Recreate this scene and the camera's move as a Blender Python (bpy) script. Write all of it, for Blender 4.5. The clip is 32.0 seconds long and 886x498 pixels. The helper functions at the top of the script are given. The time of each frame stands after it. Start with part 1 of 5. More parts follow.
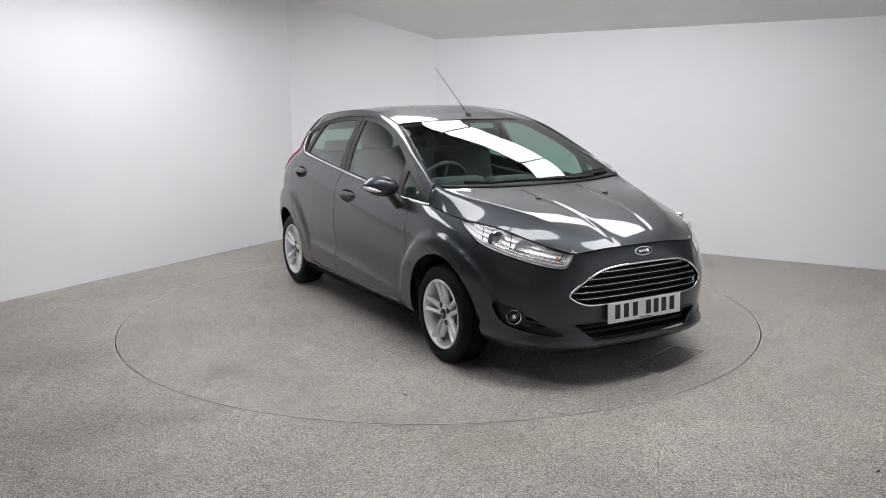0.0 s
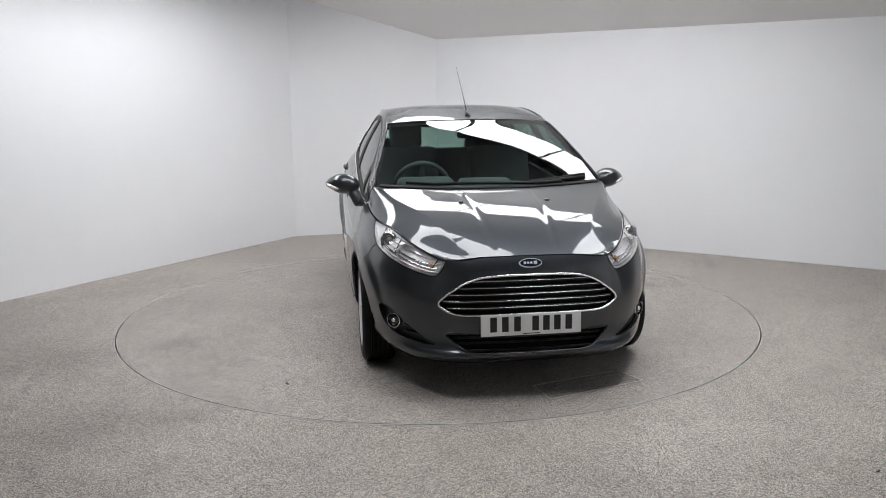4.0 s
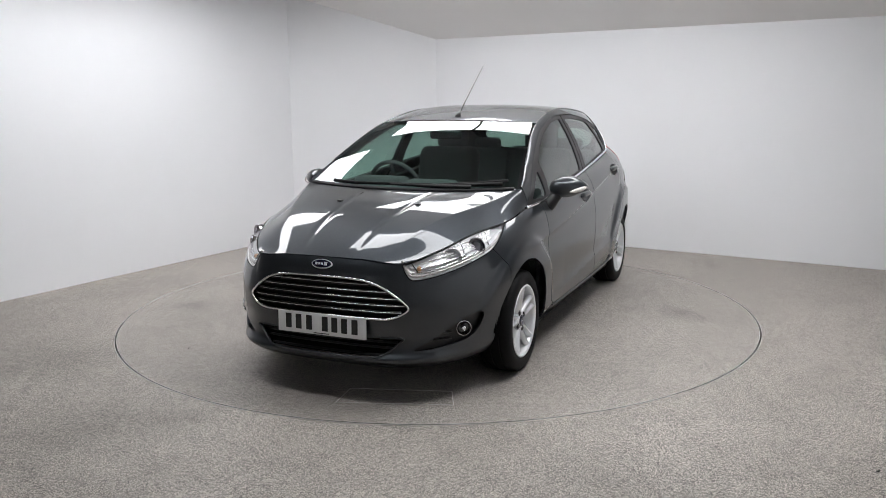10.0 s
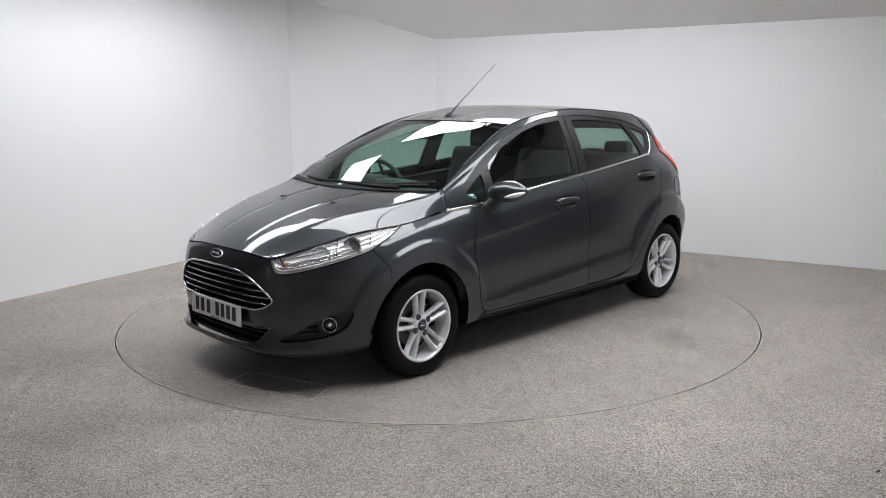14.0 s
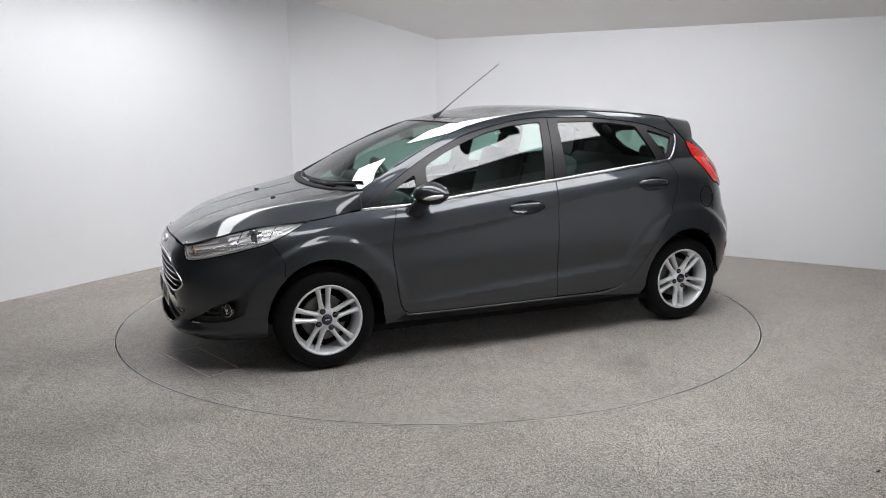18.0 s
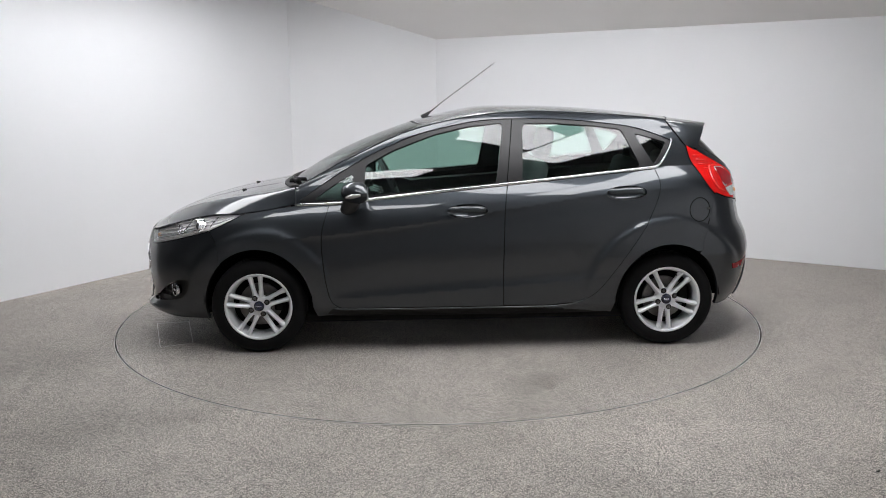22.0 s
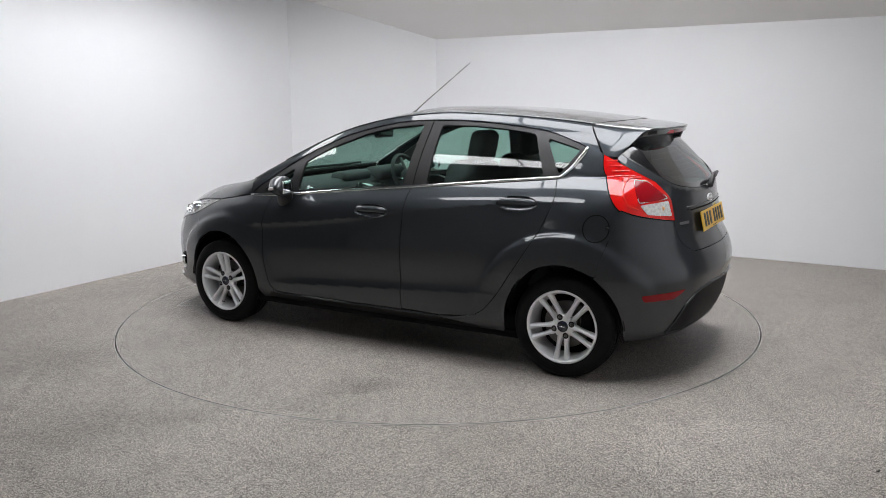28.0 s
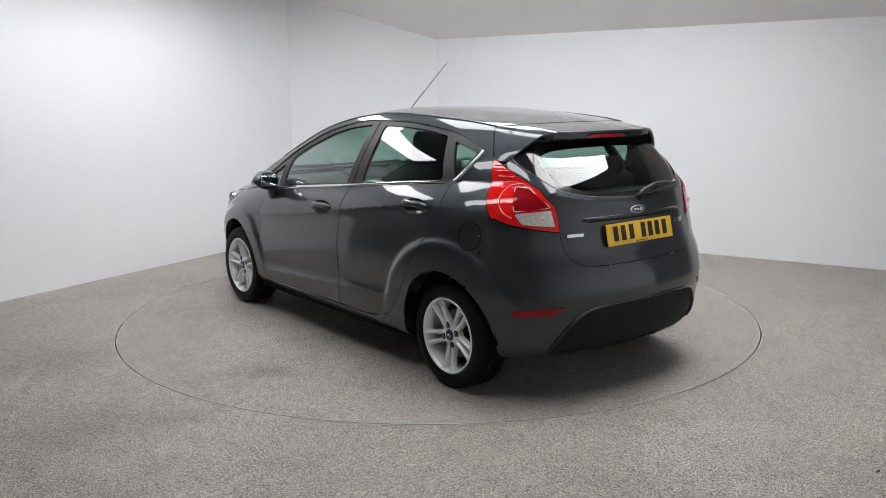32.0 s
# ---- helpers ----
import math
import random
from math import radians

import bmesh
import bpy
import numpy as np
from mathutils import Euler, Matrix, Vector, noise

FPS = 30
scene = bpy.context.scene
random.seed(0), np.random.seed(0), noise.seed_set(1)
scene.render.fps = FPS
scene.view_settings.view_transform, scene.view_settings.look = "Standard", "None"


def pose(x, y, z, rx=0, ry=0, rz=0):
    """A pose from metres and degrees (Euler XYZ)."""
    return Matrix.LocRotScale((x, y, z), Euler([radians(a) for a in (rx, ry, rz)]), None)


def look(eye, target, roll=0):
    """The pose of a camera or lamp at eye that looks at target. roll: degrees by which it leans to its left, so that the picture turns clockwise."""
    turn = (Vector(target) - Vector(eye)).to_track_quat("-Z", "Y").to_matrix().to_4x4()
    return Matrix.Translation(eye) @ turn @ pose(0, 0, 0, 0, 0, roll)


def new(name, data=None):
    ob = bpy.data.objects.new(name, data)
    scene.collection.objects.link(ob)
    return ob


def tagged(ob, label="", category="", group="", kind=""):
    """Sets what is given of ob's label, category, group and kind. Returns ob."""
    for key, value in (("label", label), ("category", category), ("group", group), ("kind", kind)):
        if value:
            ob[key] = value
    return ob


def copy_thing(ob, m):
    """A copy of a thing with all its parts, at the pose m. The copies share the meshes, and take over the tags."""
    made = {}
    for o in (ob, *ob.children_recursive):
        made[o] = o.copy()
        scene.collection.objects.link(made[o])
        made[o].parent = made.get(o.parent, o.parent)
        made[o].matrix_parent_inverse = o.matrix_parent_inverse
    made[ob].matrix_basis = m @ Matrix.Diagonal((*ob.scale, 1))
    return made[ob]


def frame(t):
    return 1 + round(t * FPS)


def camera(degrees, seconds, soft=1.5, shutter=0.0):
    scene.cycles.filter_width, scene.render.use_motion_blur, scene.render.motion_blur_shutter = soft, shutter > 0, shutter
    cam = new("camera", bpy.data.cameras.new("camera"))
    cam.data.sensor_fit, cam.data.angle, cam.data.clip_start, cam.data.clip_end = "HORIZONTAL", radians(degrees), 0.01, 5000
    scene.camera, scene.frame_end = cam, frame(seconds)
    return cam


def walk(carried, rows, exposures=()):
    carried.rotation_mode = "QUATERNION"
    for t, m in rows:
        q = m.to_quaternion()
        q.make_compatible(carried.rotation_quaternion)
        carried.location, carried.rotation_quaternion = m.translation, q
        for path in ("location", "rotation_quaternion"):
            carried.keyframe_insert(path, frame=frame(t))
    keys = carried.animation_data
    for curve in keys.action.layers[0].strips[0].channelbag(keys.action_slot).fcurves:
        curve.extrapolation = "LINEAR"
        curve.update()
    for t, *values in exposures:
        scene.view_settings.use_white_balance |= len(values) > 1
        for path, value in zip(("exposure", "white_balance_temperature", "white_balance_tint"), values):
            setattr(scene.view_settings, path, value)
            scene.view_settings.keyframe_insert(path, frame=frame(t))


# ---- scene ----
cam = camera(55.94, 32.0, 0.9)
EYE = (0.0, -5.948, 1.53)
TILT, PAN, ROLL = radians(-10.405), radians(-0.357), -0.57
AIM = (EYE[0] - math.sin(PAN) * math.cos(TILT), EYE[1] + math.cos(PAN) * math.cos(TILT), EYE[2] + math.sin(TILT))
walk(cam, [(0.0, look(EYE, AIM, ROLL)), (32.0, look(EYE, AIM, ROLL))], [(0.0, 0.0), (32.0, 0.0)])

# ---- light ----
world = bpy.data.worlds.new("world")
scene.world = world
world.use_nodes = True
world.node_tree.nodes["Background"].inputs[0].default_value = (0.8, 0.9, 1.0, 1)
world.node_tree.nodes["Background"].inputs[1].default_value = 0.02
PANEL_POWER = 8.9

# ---- materials ----


def mat(name, colour, rough=0.5, metal=0.0, coat=0.0, grain=0.0, scale=60.0, bump=0.0, spec=0.5, coat_rough=0.03):
    m = bpy.data.materials.new(name)
    m.use_nodes = True
    nt = m.node_tree
    b = nt.nodes["Principled BSDF"]
    b.inputs["Base Color"].default_value = (*colour, 1)
    b.inputs["Roughness"].default_value = rough
    b.inputs["Metallic"].default_value = metal
    b.inputs["Coat Weight"].default_value = coat
    b.inputs["Coat Roughness"].default_value = coat_rough
    b.inputs["Specular IOR Level"].default_value = spec
    if grain or bump:
        tc = nt.nodes.new("ShaderNodeTexCoord")
        n = nt.nodes.new("ShaderNodeTexNoise")
        n.inputs["Scale"].default_value = scale
        n.inputs["Detail"].default_value = 4
        nt.links.new(tc.outputs["Object"], n.inputs["Vector"])
        if grain:
            mx = nt.nodes.new("ShaderNodeMix")
            mx.data_type = "RGBA"
            mx.inputs[6].default_value = (*[c * (1 - grain) for c in colour], 1)
            mx.inputs[7].default_value = (*[min(1, c * (1 + grain)) for c in colour], 1)
            nt.links.new(n.outputs["Fac"], mx.inputs[0])
            nt.links.new(mx.outputs[2], b.inputs["Base Color"])
        if bump:
            bp = nt.nodes.new("ShaderNodeBump")
            bp.inputs["Strength"].default_value = bump
            bp.inputs["Distance"].default_value = 0.002
            nt.links.new(n.outputs["Fac"], bp.inputs["Height"])
            nt.links.new(bp.outputs[0], b.inputs["Normal"])
    return m


def glass_mat(name, tint, base=0.08, rough=0.0):
    m = bpy.data.materials.new(name)
    m.use_nodes = True
    nt = m.node_tree
    nt.nodes.remove(nt.nodes["Principled BSDF"])
    out = nt.nodes["Material Output"]
    tr = nt.nodes.new("ShaderNodeBsdfTransparent")
    tr.inputs[0].default_value = (*tint, 1)
    gl = nt.nodes.new("ShaderNodeBsdfGlossy")
    gl.inputs["Roughness"].default_value = rough
    lw = nt.nodes.new("ShaderNodeLayerWeight")
    lw.inputs[0].default_value = 0.5
    pw = nt.nodes.new("ShaderNodeMath")
    pw.operation = "POWER"
    pw.inputs[1].default_value = 3.4
    ad = nt.nodes.new("ShaderNodeMath")
    ad.operation = "MULTIPLY_ADD"
    ad.inputs[1].default_value = 0.9
    ad.inputs[2].default_value = base
    nt.links.new(lw.outputs["Facing"], pw.inputs[0])
    nt.links.new(pw.outputs[0], ad.inputs[0])
    mx = nt.nodes.new("ShaderNodeMixShader")
    nt.links.new(ad.outputs[0], mx.inputs[0])
    nt.links.new(tr.outputs[0], mx.inputs[1])
    nt.links.new(gl.outputs[0], mx.inputs[2])
    nt.links.new(mx.outputs[0], out.inputs[0])
    return m


def glow(name, colour, power):
    m = bpy.data.materials.new(name)
    m.use_nodes = True
    nt = m.node_tree
    nt.nodes.remove(nt.nodes["Principled BSDF"])
    e = nt.nodes.new("ShaderNodeEmission")
    e.inputs[0].default_value = (*colour, 1)
    e.inputs[1].default_value = power
    nt.links.new(e.outputs[0], nt.nodes["Material Output"].inputs[0])
    return m


def floor_mat(name, base, depth=1.0, stains=()):
    """Speckled resin floor: fine pale and dark chips, cloudy wear at a larger scale."""
    m = bpy.data.materials.new(name)
    m.use_nodes = True
    nt = m.node_tree
    b = nt.nodes["Principled BSDF"]
    tc = nt.nodes.new("ShaderNodeTexCoord")

    def noise_node(scale, detail=3.0, rough=0.6):
        n = nt.nodes.new("ShaderNodeTexNoise")
        n.inputs["Scale"].default_value = scale
        n.inputs["Detail"].default_value = detail
        n.inputs["Roughness"].default_value = rough
        nt.links.new(tc.outputs["Object"], n.inputs["Vector"])
        return n

    def ramp(node, stops):
        r = nt.nodes.new("ShaderNodeValToRGB")
        while len(r.color_ramp.elements) < len(stops):
            r.color_ramp.elements.new(0.5)
        for e, (p, v) in zip(r.color_ramp.elements, stops):
            e.position, e.color = p, (v, v, v, 1)
        nt.links.new(node.outputs["Fac"], r.inputs[0])
        return r

    def times(a, c):
        x = nt.nodes.new("ShaderNodeMix")
        x.data_type, x.blend_type = "RGBA", "MULTIPLY"
        x.inputs[0].default_value = 1.0
        nt.links.new(a, x.inputs[6])
        if isinstance(c, tuple):
            x.inputs[7].default_value = (*c, 1)
        else:
            nt.links.new(c, x.inputs[7])
        return x.outputs[2]

    speck = nt.nodes.new("ShaderNodeTexVoronoi")
    speck.inputs["Scale"].default_value = 280.0
    nt.links.new(tc.outputs["Object"], speck.inputs["Vector"])
    bw = nt.nodes.new("ShaderNodeRGBToBW")
    nt.links.new(speck.outputs["Color"], bw.inputs[0])
    fine = nt.nodes.new("ShaderNodeValToRGB")
    tone = [(0.0, 0.12), (0.25, 0.25), (0.40, 0.75), (0.58, 1.08), (0.76, 1.85), (1.0, 2.3)]
    tone = [(p, 1 + (v - 1) * depth) for p, v in tone]
    for p, v in tone[1:-1]:
        e = fine.color_ramp.elements.new(p)
        e.color = (v, v, v, 1)
    for e, (p, v) in ((fine.color_ramp.elements[0], tone[0]), (fine.color_ramp.elements[-1], tone[-1])):
        e.color = (v, v * 0.99, v * 0.975, 1)
    nt.links.new(bw.outputs[0], fine.inputs[0])
    cloud = ramp(noise_node(1.1, 5.0), [(0.32, 0.84), (0.62, 1.04)])
    scuff = ramp(noise_node(7.0, 6.0, 0.7), [(0.3, 0.86), (0.5, 1.0), (0.75, 1.05)])
    col = times(times(times(fine.outputs[0], cloud.outputs[0]), scuff.outputs[0]), base)
    # greasy smudges, each with a ragged edge
    for sx, sy, r, dark in stains:
        wob = nt.nodes.new("ShaderNodeVectorMath")
        wob.operation = "MULTIPLY_ADD"
        wob.inputs[1].default_value = (0.45 * r, 0.45 * r, 0)
        ragged = noise_node(5.0 / r * 0.25, 4.0, 0.65)
        nt.links.new(ragged.outputs["Color"], wob.inputs[0])
        nt.links.new(tc.outputs["Object"], wob.inputs[2])
        dist = nt.nodes.new("ShaderNodeVectorMath")
        dist.operation = "DISTANCE"
        dist.inputs[1].default_value = (sx + 0.22 * r, sy + 0.22 * r, 0)
        nt.links.new(wob.outputs[0], dist.inputs[0])
        mr = nt.nodes.new("ShaderNodeMapRange")
        mr.inputs["From Min"].default_value, mr.inputs["From Max"].default_value = 0.15 * r, r
        mr.inputs["To Min"].default_value, mr.inputs["To Max"].default_value = dark, 1.0
        nt.links.new(dist.outputs["Value"], mr.inputs["Value"])
        grey = nt.nodes.new("ShaderNodeCombineColor")
        for q in range(3):
            nt.links.new(mr.outputs[0], grey.inputs[q])
        col = times(col, grey.outputs[0])
    nt.links.new(col, b.inputs["Base Color"])
    b.inputs["Roughness"].default_value = 0.55
    b.inputs["Specular IOR Level"].default_value = 0.3
    bp = nt.nodes.new("ShaderNodeBump")
    bp.inputs["Strength"].default_value = 0.25
    bp.inputs["Distance"].default_value = 0.001
    nt.links.new(speck.outputs["Distance"], bp.inputs["Height"])
    nt.links.new(bp.outputs[0], b.inputs["Normal"])
    return m


def paint_mat():
    """Dark grey metallic paint under clear coat, with fine flakes."""
    m = bpy.data.materials.new("grey_car_paint")
    m.use_nodes = True
    nt = m.node_tree
    b = nt.nodes["Principled BSDF"]
    b.inputs["Metallic"].default_value = 0.85
    b.inputs["Roughness"].default_value = 0.42
    b.inputs["Specular IOR Level"].default_value = 0.05
    b.inputs["Coat IOR"].default_value = 1.53
    b.inputs["Coat Weight"].default_value = 1.0
    b.inputs["Coat Roughness"].default_value = 0.02
    tc = nt.nodes.new("ShaderNodeTexCoord")
    v = nt.nodes.new("ShaderNodeTexVoronoi")
    v.inputs["Scale"].default_value = 900.0
    nt.links.new(tc.outputs["Object"], v.inputs["Vector"])
    mx = nt.nodes.new("ShaderNodeMix")
    mx.data_type = "RGBA"
    mx.inputs[6].default_value = (0.032, 0.0364, 0.0413, 1)
    mx.inputs[7].default_value = (0.052, 0.059, 0.067, 1)
    nt.links.new(v.outputs["Color"], mx.inputs[0])
    nt.links.new(mx.outputs[2], b.inputs["Base Color"])
    return m


M_WALL = mat("white_wall_paint", (0.84, 0.85, 0.87), 0.75, grain=0.03, scale=1.3, bump=0.05)
M_CEIL = mat("pale_ceiling_paint", (0.86, 0.85, 0.84), 0.85, grain=0.03, scale=1.5, bump=0.05)
M_FLOOR = floor_mat("speckled_floor", (0.350, 0.321, 0.290), 1.0, [(-1.65, -2.2, 0.45, 0.82), (-1.2, -2.05, 0.30, 0.86), (-2.3, -1.2, 0.5, 0.86)])
M_DISC = floor_mat("speckled_turntable", (0.345, 0.318, 0.289), 0.95, [(-0.54, 1.61, 0.16, 0.72), (-0.40, 1.73, 0.20, 0.80), (0.6, -1.75, 0.2, 0.85)])
M_GROOVE = mat("dark_groove", (0.012, 0.012, 0.012), 0.8)
M_ALU = mat("worn_aluminium", (0.72, 0.71, 0.69), 0.45, 0.2, grain=0.2, scale=30)
M_LIGHT = glow("lit_diffuser", (0.975, 0.975, 1.0), PANEL_POWER)
M_BEAM = mat("dark_steel_beam", (0.05, 0.05, 0.055), 0.6)
M_PAINT = paint_mat()
M_BLACK = mat("black_plastic", (0.012, 0.012, 0.013), 0.42, grain=0.15, scale=300, bump=0.08)
M_GLOSS = mat("gloss_black", (0.008, 0.008, 0.009), 0.12, coat=0.6)
M_DARK = mat("dark_underside", (0.006, 0.006, 0.006), 0.85, spec=0.15)
M_SLAT = mat("matt_black_slat", (0.006, 0.006, 0.0065), 0.55, spec=0.2)
M_DARKWALL = mat("grey_wall_paint", (0.13, 0.13, 0.135), 0.8, grain=0.1, scale=1.5)
M_MIDWALL = mat("mid_grey_wall_paint", (0.42, 0.42, 0.42), 0.8, grain=0.08, scale=1.5)
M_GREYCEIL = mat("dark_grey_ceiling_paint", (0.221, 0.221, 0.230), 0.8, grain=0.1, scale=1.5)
M_GRAIN = mat("grained_black_plastic", (0.011, 0.011, 0.012), 0.65, grain=0.2, scale=500, bump=0.2, spec=0.2)
M_RUBBER = mat("tyre_rubber", (0.007, 0.007, 0.0075), 0.55, grain=0.25, scale=80, bump=0.15, spec=0.12)
M_CHROME = mat("chrome", (0.82, 0.83, 0.85), 0.06, 1.0)
M_ALLOY = mat("silver_alloy", (0.80, 0.81, 0.83), 0.30, 0.3, coat=0.6, grain=0.06, scale=20)
M_DISCBRAKE = mat("brake_disc_steel", (0.16, 0.155, 0.15), 0.45, 1.0, grain=0.3, scale=40)
M_FABRIC = mat("charcoal_seat_fabric", (0.085, 0.088, 0.09), 0.9, grain=0.4, scale=400, bump=0.2)
M_DASH = mat("soft_black_dash", (0.075, 0.077, 0.08), 0.6, grain=0.2, scale=400, bump=0.15)
M_TRIM = mat("grey_headliner", (0.22, 0.215, 0.2), 0.9, grain=0.1, scale=300)
M_GLASS = glass_mat("green_tinted_glass", (0.56, 0.735, 0.675))
M_REARGLASS = glass_mat("tinted_rear_glass", (0.50, 0.63, 0.57))
M_LENS = glass_mat("clear_lens", (0.97, 0.975, 0.98), 0.035)
M_RED = mat("red_lens", (0.66, 0.010, 0.009), 0.06, coat=0.3, grain=0.25, scale=14)
M_BRIGHTRED = mat("bright_red_guide", (0.80, 0.022, 0.016), 0.15, coat=1.0)
M_DEEPRED = mat("deep_red_lens", (0.28, 0.005, 0.010), 0.12, coat=0.15, spec=0.3)
M_WHITELENS = mat("frosted_white_lens", (0.66, 0.63, 0.61), 0.12, 0.3, coat=1.0, grain=0.5, scale=75, bump=0.4)
M_AMBER = mat("amber_bulb", (0.72, 0.40, 0.20), 0.2, coat=0.6)
M_REFLECTOR = mat("bright_reflector", (0.85, 0.85, 0.87), 0.10, 1.0)
M_PROJ = mat("projector_glass", (0.30, 0.31, 0.33), 0.05, 0.5, coat=1.0)
M_BOWL = mat("silvered_lamp_bowl", (0.90, 0.90, 0.92), 0.2, 0.2, coat=0.4, grain=0.10, scale=45)
M_WHITE = mat("white_plate", (0.80, 0.81, 0.81), 0.35, grain=0.05, scale=50)
M_YELLOW = mat("yellow_plate", (0.82, 0.50, 0.03), 0.35, grain=0.05, scale=50)
M_INK = mat("black_characters", (0.01, 0.01, 0.01), 0.4)
M_BLUE = mat("blue_enamel", (0.005, 0.008, 0.035), 0.15, coat=1.0)

# ---- helpers for meshes ----


def part(name, bm, material, parent, label="", smooth=True):
    """Links a bmesh as one mesh object under a thing or a part."""
    me = bpy.data.meshes.new(name)
    bmesh.ops.recalc_face_normals(bm, faces=bm.faces) if len(bm.faces) < 3000 and material in CLOSED else None
    bm.to_mesh(me)
    bm.free()
    return part_mesh(name, me, material, parent, label, smooth)


CLOSED = set()
CAR_AT = (-0.131, 0.206, 0.0)  # the car's middle on the turntable


def part_mesh(name, me, material, parent, label="", smooth=True):
    me.materials.append(material)
    if smooth:
        me.polygons.foreach_set("use_smooth", [True] * len(me.polygons))
    ob = new(name, me)
    ob.parent = parent
    if parent.name == "car":
        ob.location = CAR_AT
    if label:
        ob["label"] = label
    return ob


def flat_edges(me, degrees=35):
    me.set_sharp_from_angle(angle=radians(degrees))


def box_bm(sx, sy, sz, at=(0, 0, 0), bevel=0.0, segs=2, turn=None):
    bm = bmesh.new()
    m = Matrix.Translation(at) @ (turn or Matrix.Identity(4)) @ Matrix.Diagonal((sx, sy, sz, 1))
    bmesh.ops.create_cube(bm, size=1.0, matrix=m)
    if bevel:
        bmesh.ops.bevel(bm, geom=list(bm.edges), offset=bevel, segments=segs, affect="EDGES", profile=0.5)
    return bm


def cyl_bm(r1, r2, depth, m=None, seg=24, caps=True):
    bm = bmesh.new()
    bmesh.ops.create_cone(bm, cap_ends=caps, segments=seg, radius1=r1, radius2=r2, depth=depth, matrix=m or Matrix.Identity(4))
    return bm


def tube_bm(points, radius, seg=8, closed=False, squash=None):
    """A tube along points; radius may be a list."""
    pts = [Vector(p) for p in points]
    n = len(pts)
    rad = radius if isinstance(radius, (list, tuple)) else [radius] * n
    bm = bmesh.new()
    rings = []
    up = None
    for i, p in enumerate(pts):
        a = pts[(i - 1) % n] if closed or i else pts[0]
        b = pts[(i + 1) % n] if closed or i < n - 1 else pts[-1]
        d = (b - a).normalized()
        if up is None:
            up = Vector((0, 0, 1)) if abs(d.z) < 0.9 else Vector((1, 0, 0))
        side = d.cross(up).normalized()
        up = side.cross(d).normalized()
        ring = []
        for k in range(seg):
            c, s = math.cos(2 * math.pi * k / seg), math.sin(2 * math.pi * k / seg)
            q = squash or (1, 1)
            ring.append(bm.verts.new(p + side * (c * rad[i] * q[0]) + up * (s * rad[i] * q[1])))
        rings.append(ring)
    for i in range(n if closed else n - 1):
        a, b = rings[i], rings[(i + 1) % n]
        for k in range(seg):
            bm.faces.new((a[k], a[(k + 1) % seg], b[(k + 1) % seg], b[k]))
    if not closed:
        bm.faces.new(rings[0])
        bm.faces.new(rings[-1])
    bmesh.ops.recalc_face_normals(bm, faces=bm.faces)
    return bm


def lathe_bm(profile, seg=48, closed=True):
    """Turns a profile of (radius, height) round the y axis."""
    bm = bmesh.new()
    rings = []
    for k in range(seg):
        a = 2 * math.pi * k / seg
        rings.append([bm.verts.new((r * math.cos(a), h, r * math.sin(a))) for r, h in profile])
    n = len(profile)
    for k in range(seg):
        a, b = rings[k], rings[(k + 1) % seg]
        for i in range(n if closed else n - 1):
            j = (i + 1) % n
            bm.faces.new((a[i], a[j], b[j], b[i]))
    bmesh.ops.recalc_face_normals(bm, faces=bm.faces)
    return bm


def join_bm(*bms):
    out = bmesh.new()
    for b in bms:
        me = bpy.data.meshes.new("tmp")
        b.to_mesh(me)
        b.free()
        out.from_mesh(me)
        bpy.data.meshes.remove(me)
    return out


def mirror_mesh(me):
    if me.name in MADE:
        V, F, N = MADE[me.name]
        return shaped([(x, -y, z) for x, y, z in V], [f[::-1] for f in F], N * np.array((1, -1, 1)))
    c = me.copy()
    c.transform(Matrix.Diagonal((1, -1, 1, 1)))
    c.flip_normals()
    return c


class Curve1:
    """A smooth curve through values over a rising parameter (cubic Hermite, finite differences)."""

    def __init__(self, t, v, flat=False):
        self.t, self.v = np.asarray(t, float), np.asarray(v, float)
        h = np.diff(self.t)
        s = np.diff(self.v) / h
        m = np.empty(len(self.t))
        m[0], m[-1] = s[0], s[-1]
        m[1:-1] = (s[:-1] * h[1:] + s[1:] * h[:-1]) / (h[:-1] + h[1:])
        if flat:
            m[0] = m[-1] = 0
        self.m, self.h = m, h

    def __call__(self, x):
        x = np.clip(np.asarray(x, float), self.t[0], self.t[-1])
        i = np.clip(np.searchsorted(self.t, x) - 1, 0, len(self.h) - 1)
        u = (x - self.t[i]) / self.h[i]
        a, b = self.v[i], self.v[i + 1]
        return (a * (1 + 2 * u) * (1 - u) ** 2 + self.m[i] * self.h[i] * u * (1 - u) ** 2
                + b * u * u * (3 - 2 * u) + self.m[i + 1] * self.h[i] * u * u * (u - 1))


def smooth_loop(pts, n=8, closed=True):
    """A dense polygon through corner points, rounded (Catmull-Rom)."""
    p = np.asarray(pts, float)
    k = len(p)
    out = []
    for i in range(k if closed else k - 1):
        a, b, c, d = (p[(i - 1) % k], p[i], p[(i + 1) % k], p[(i + 2) % k]) if closed else (p[max(i - 1, 0)], p[i], p[i + 1], p[min(i + 2, k - 1)])
        for j in range(n):
            u = j / n
            out.append(0.5 * (2 * b + (c - a) * u + (2 * a - 5 * b + 4 * c - d) * u * u + (3 * b - a - 3 * c + d) * u ** 3))
    if not closed:
        out.append(p[-1])
    return np.array(out)


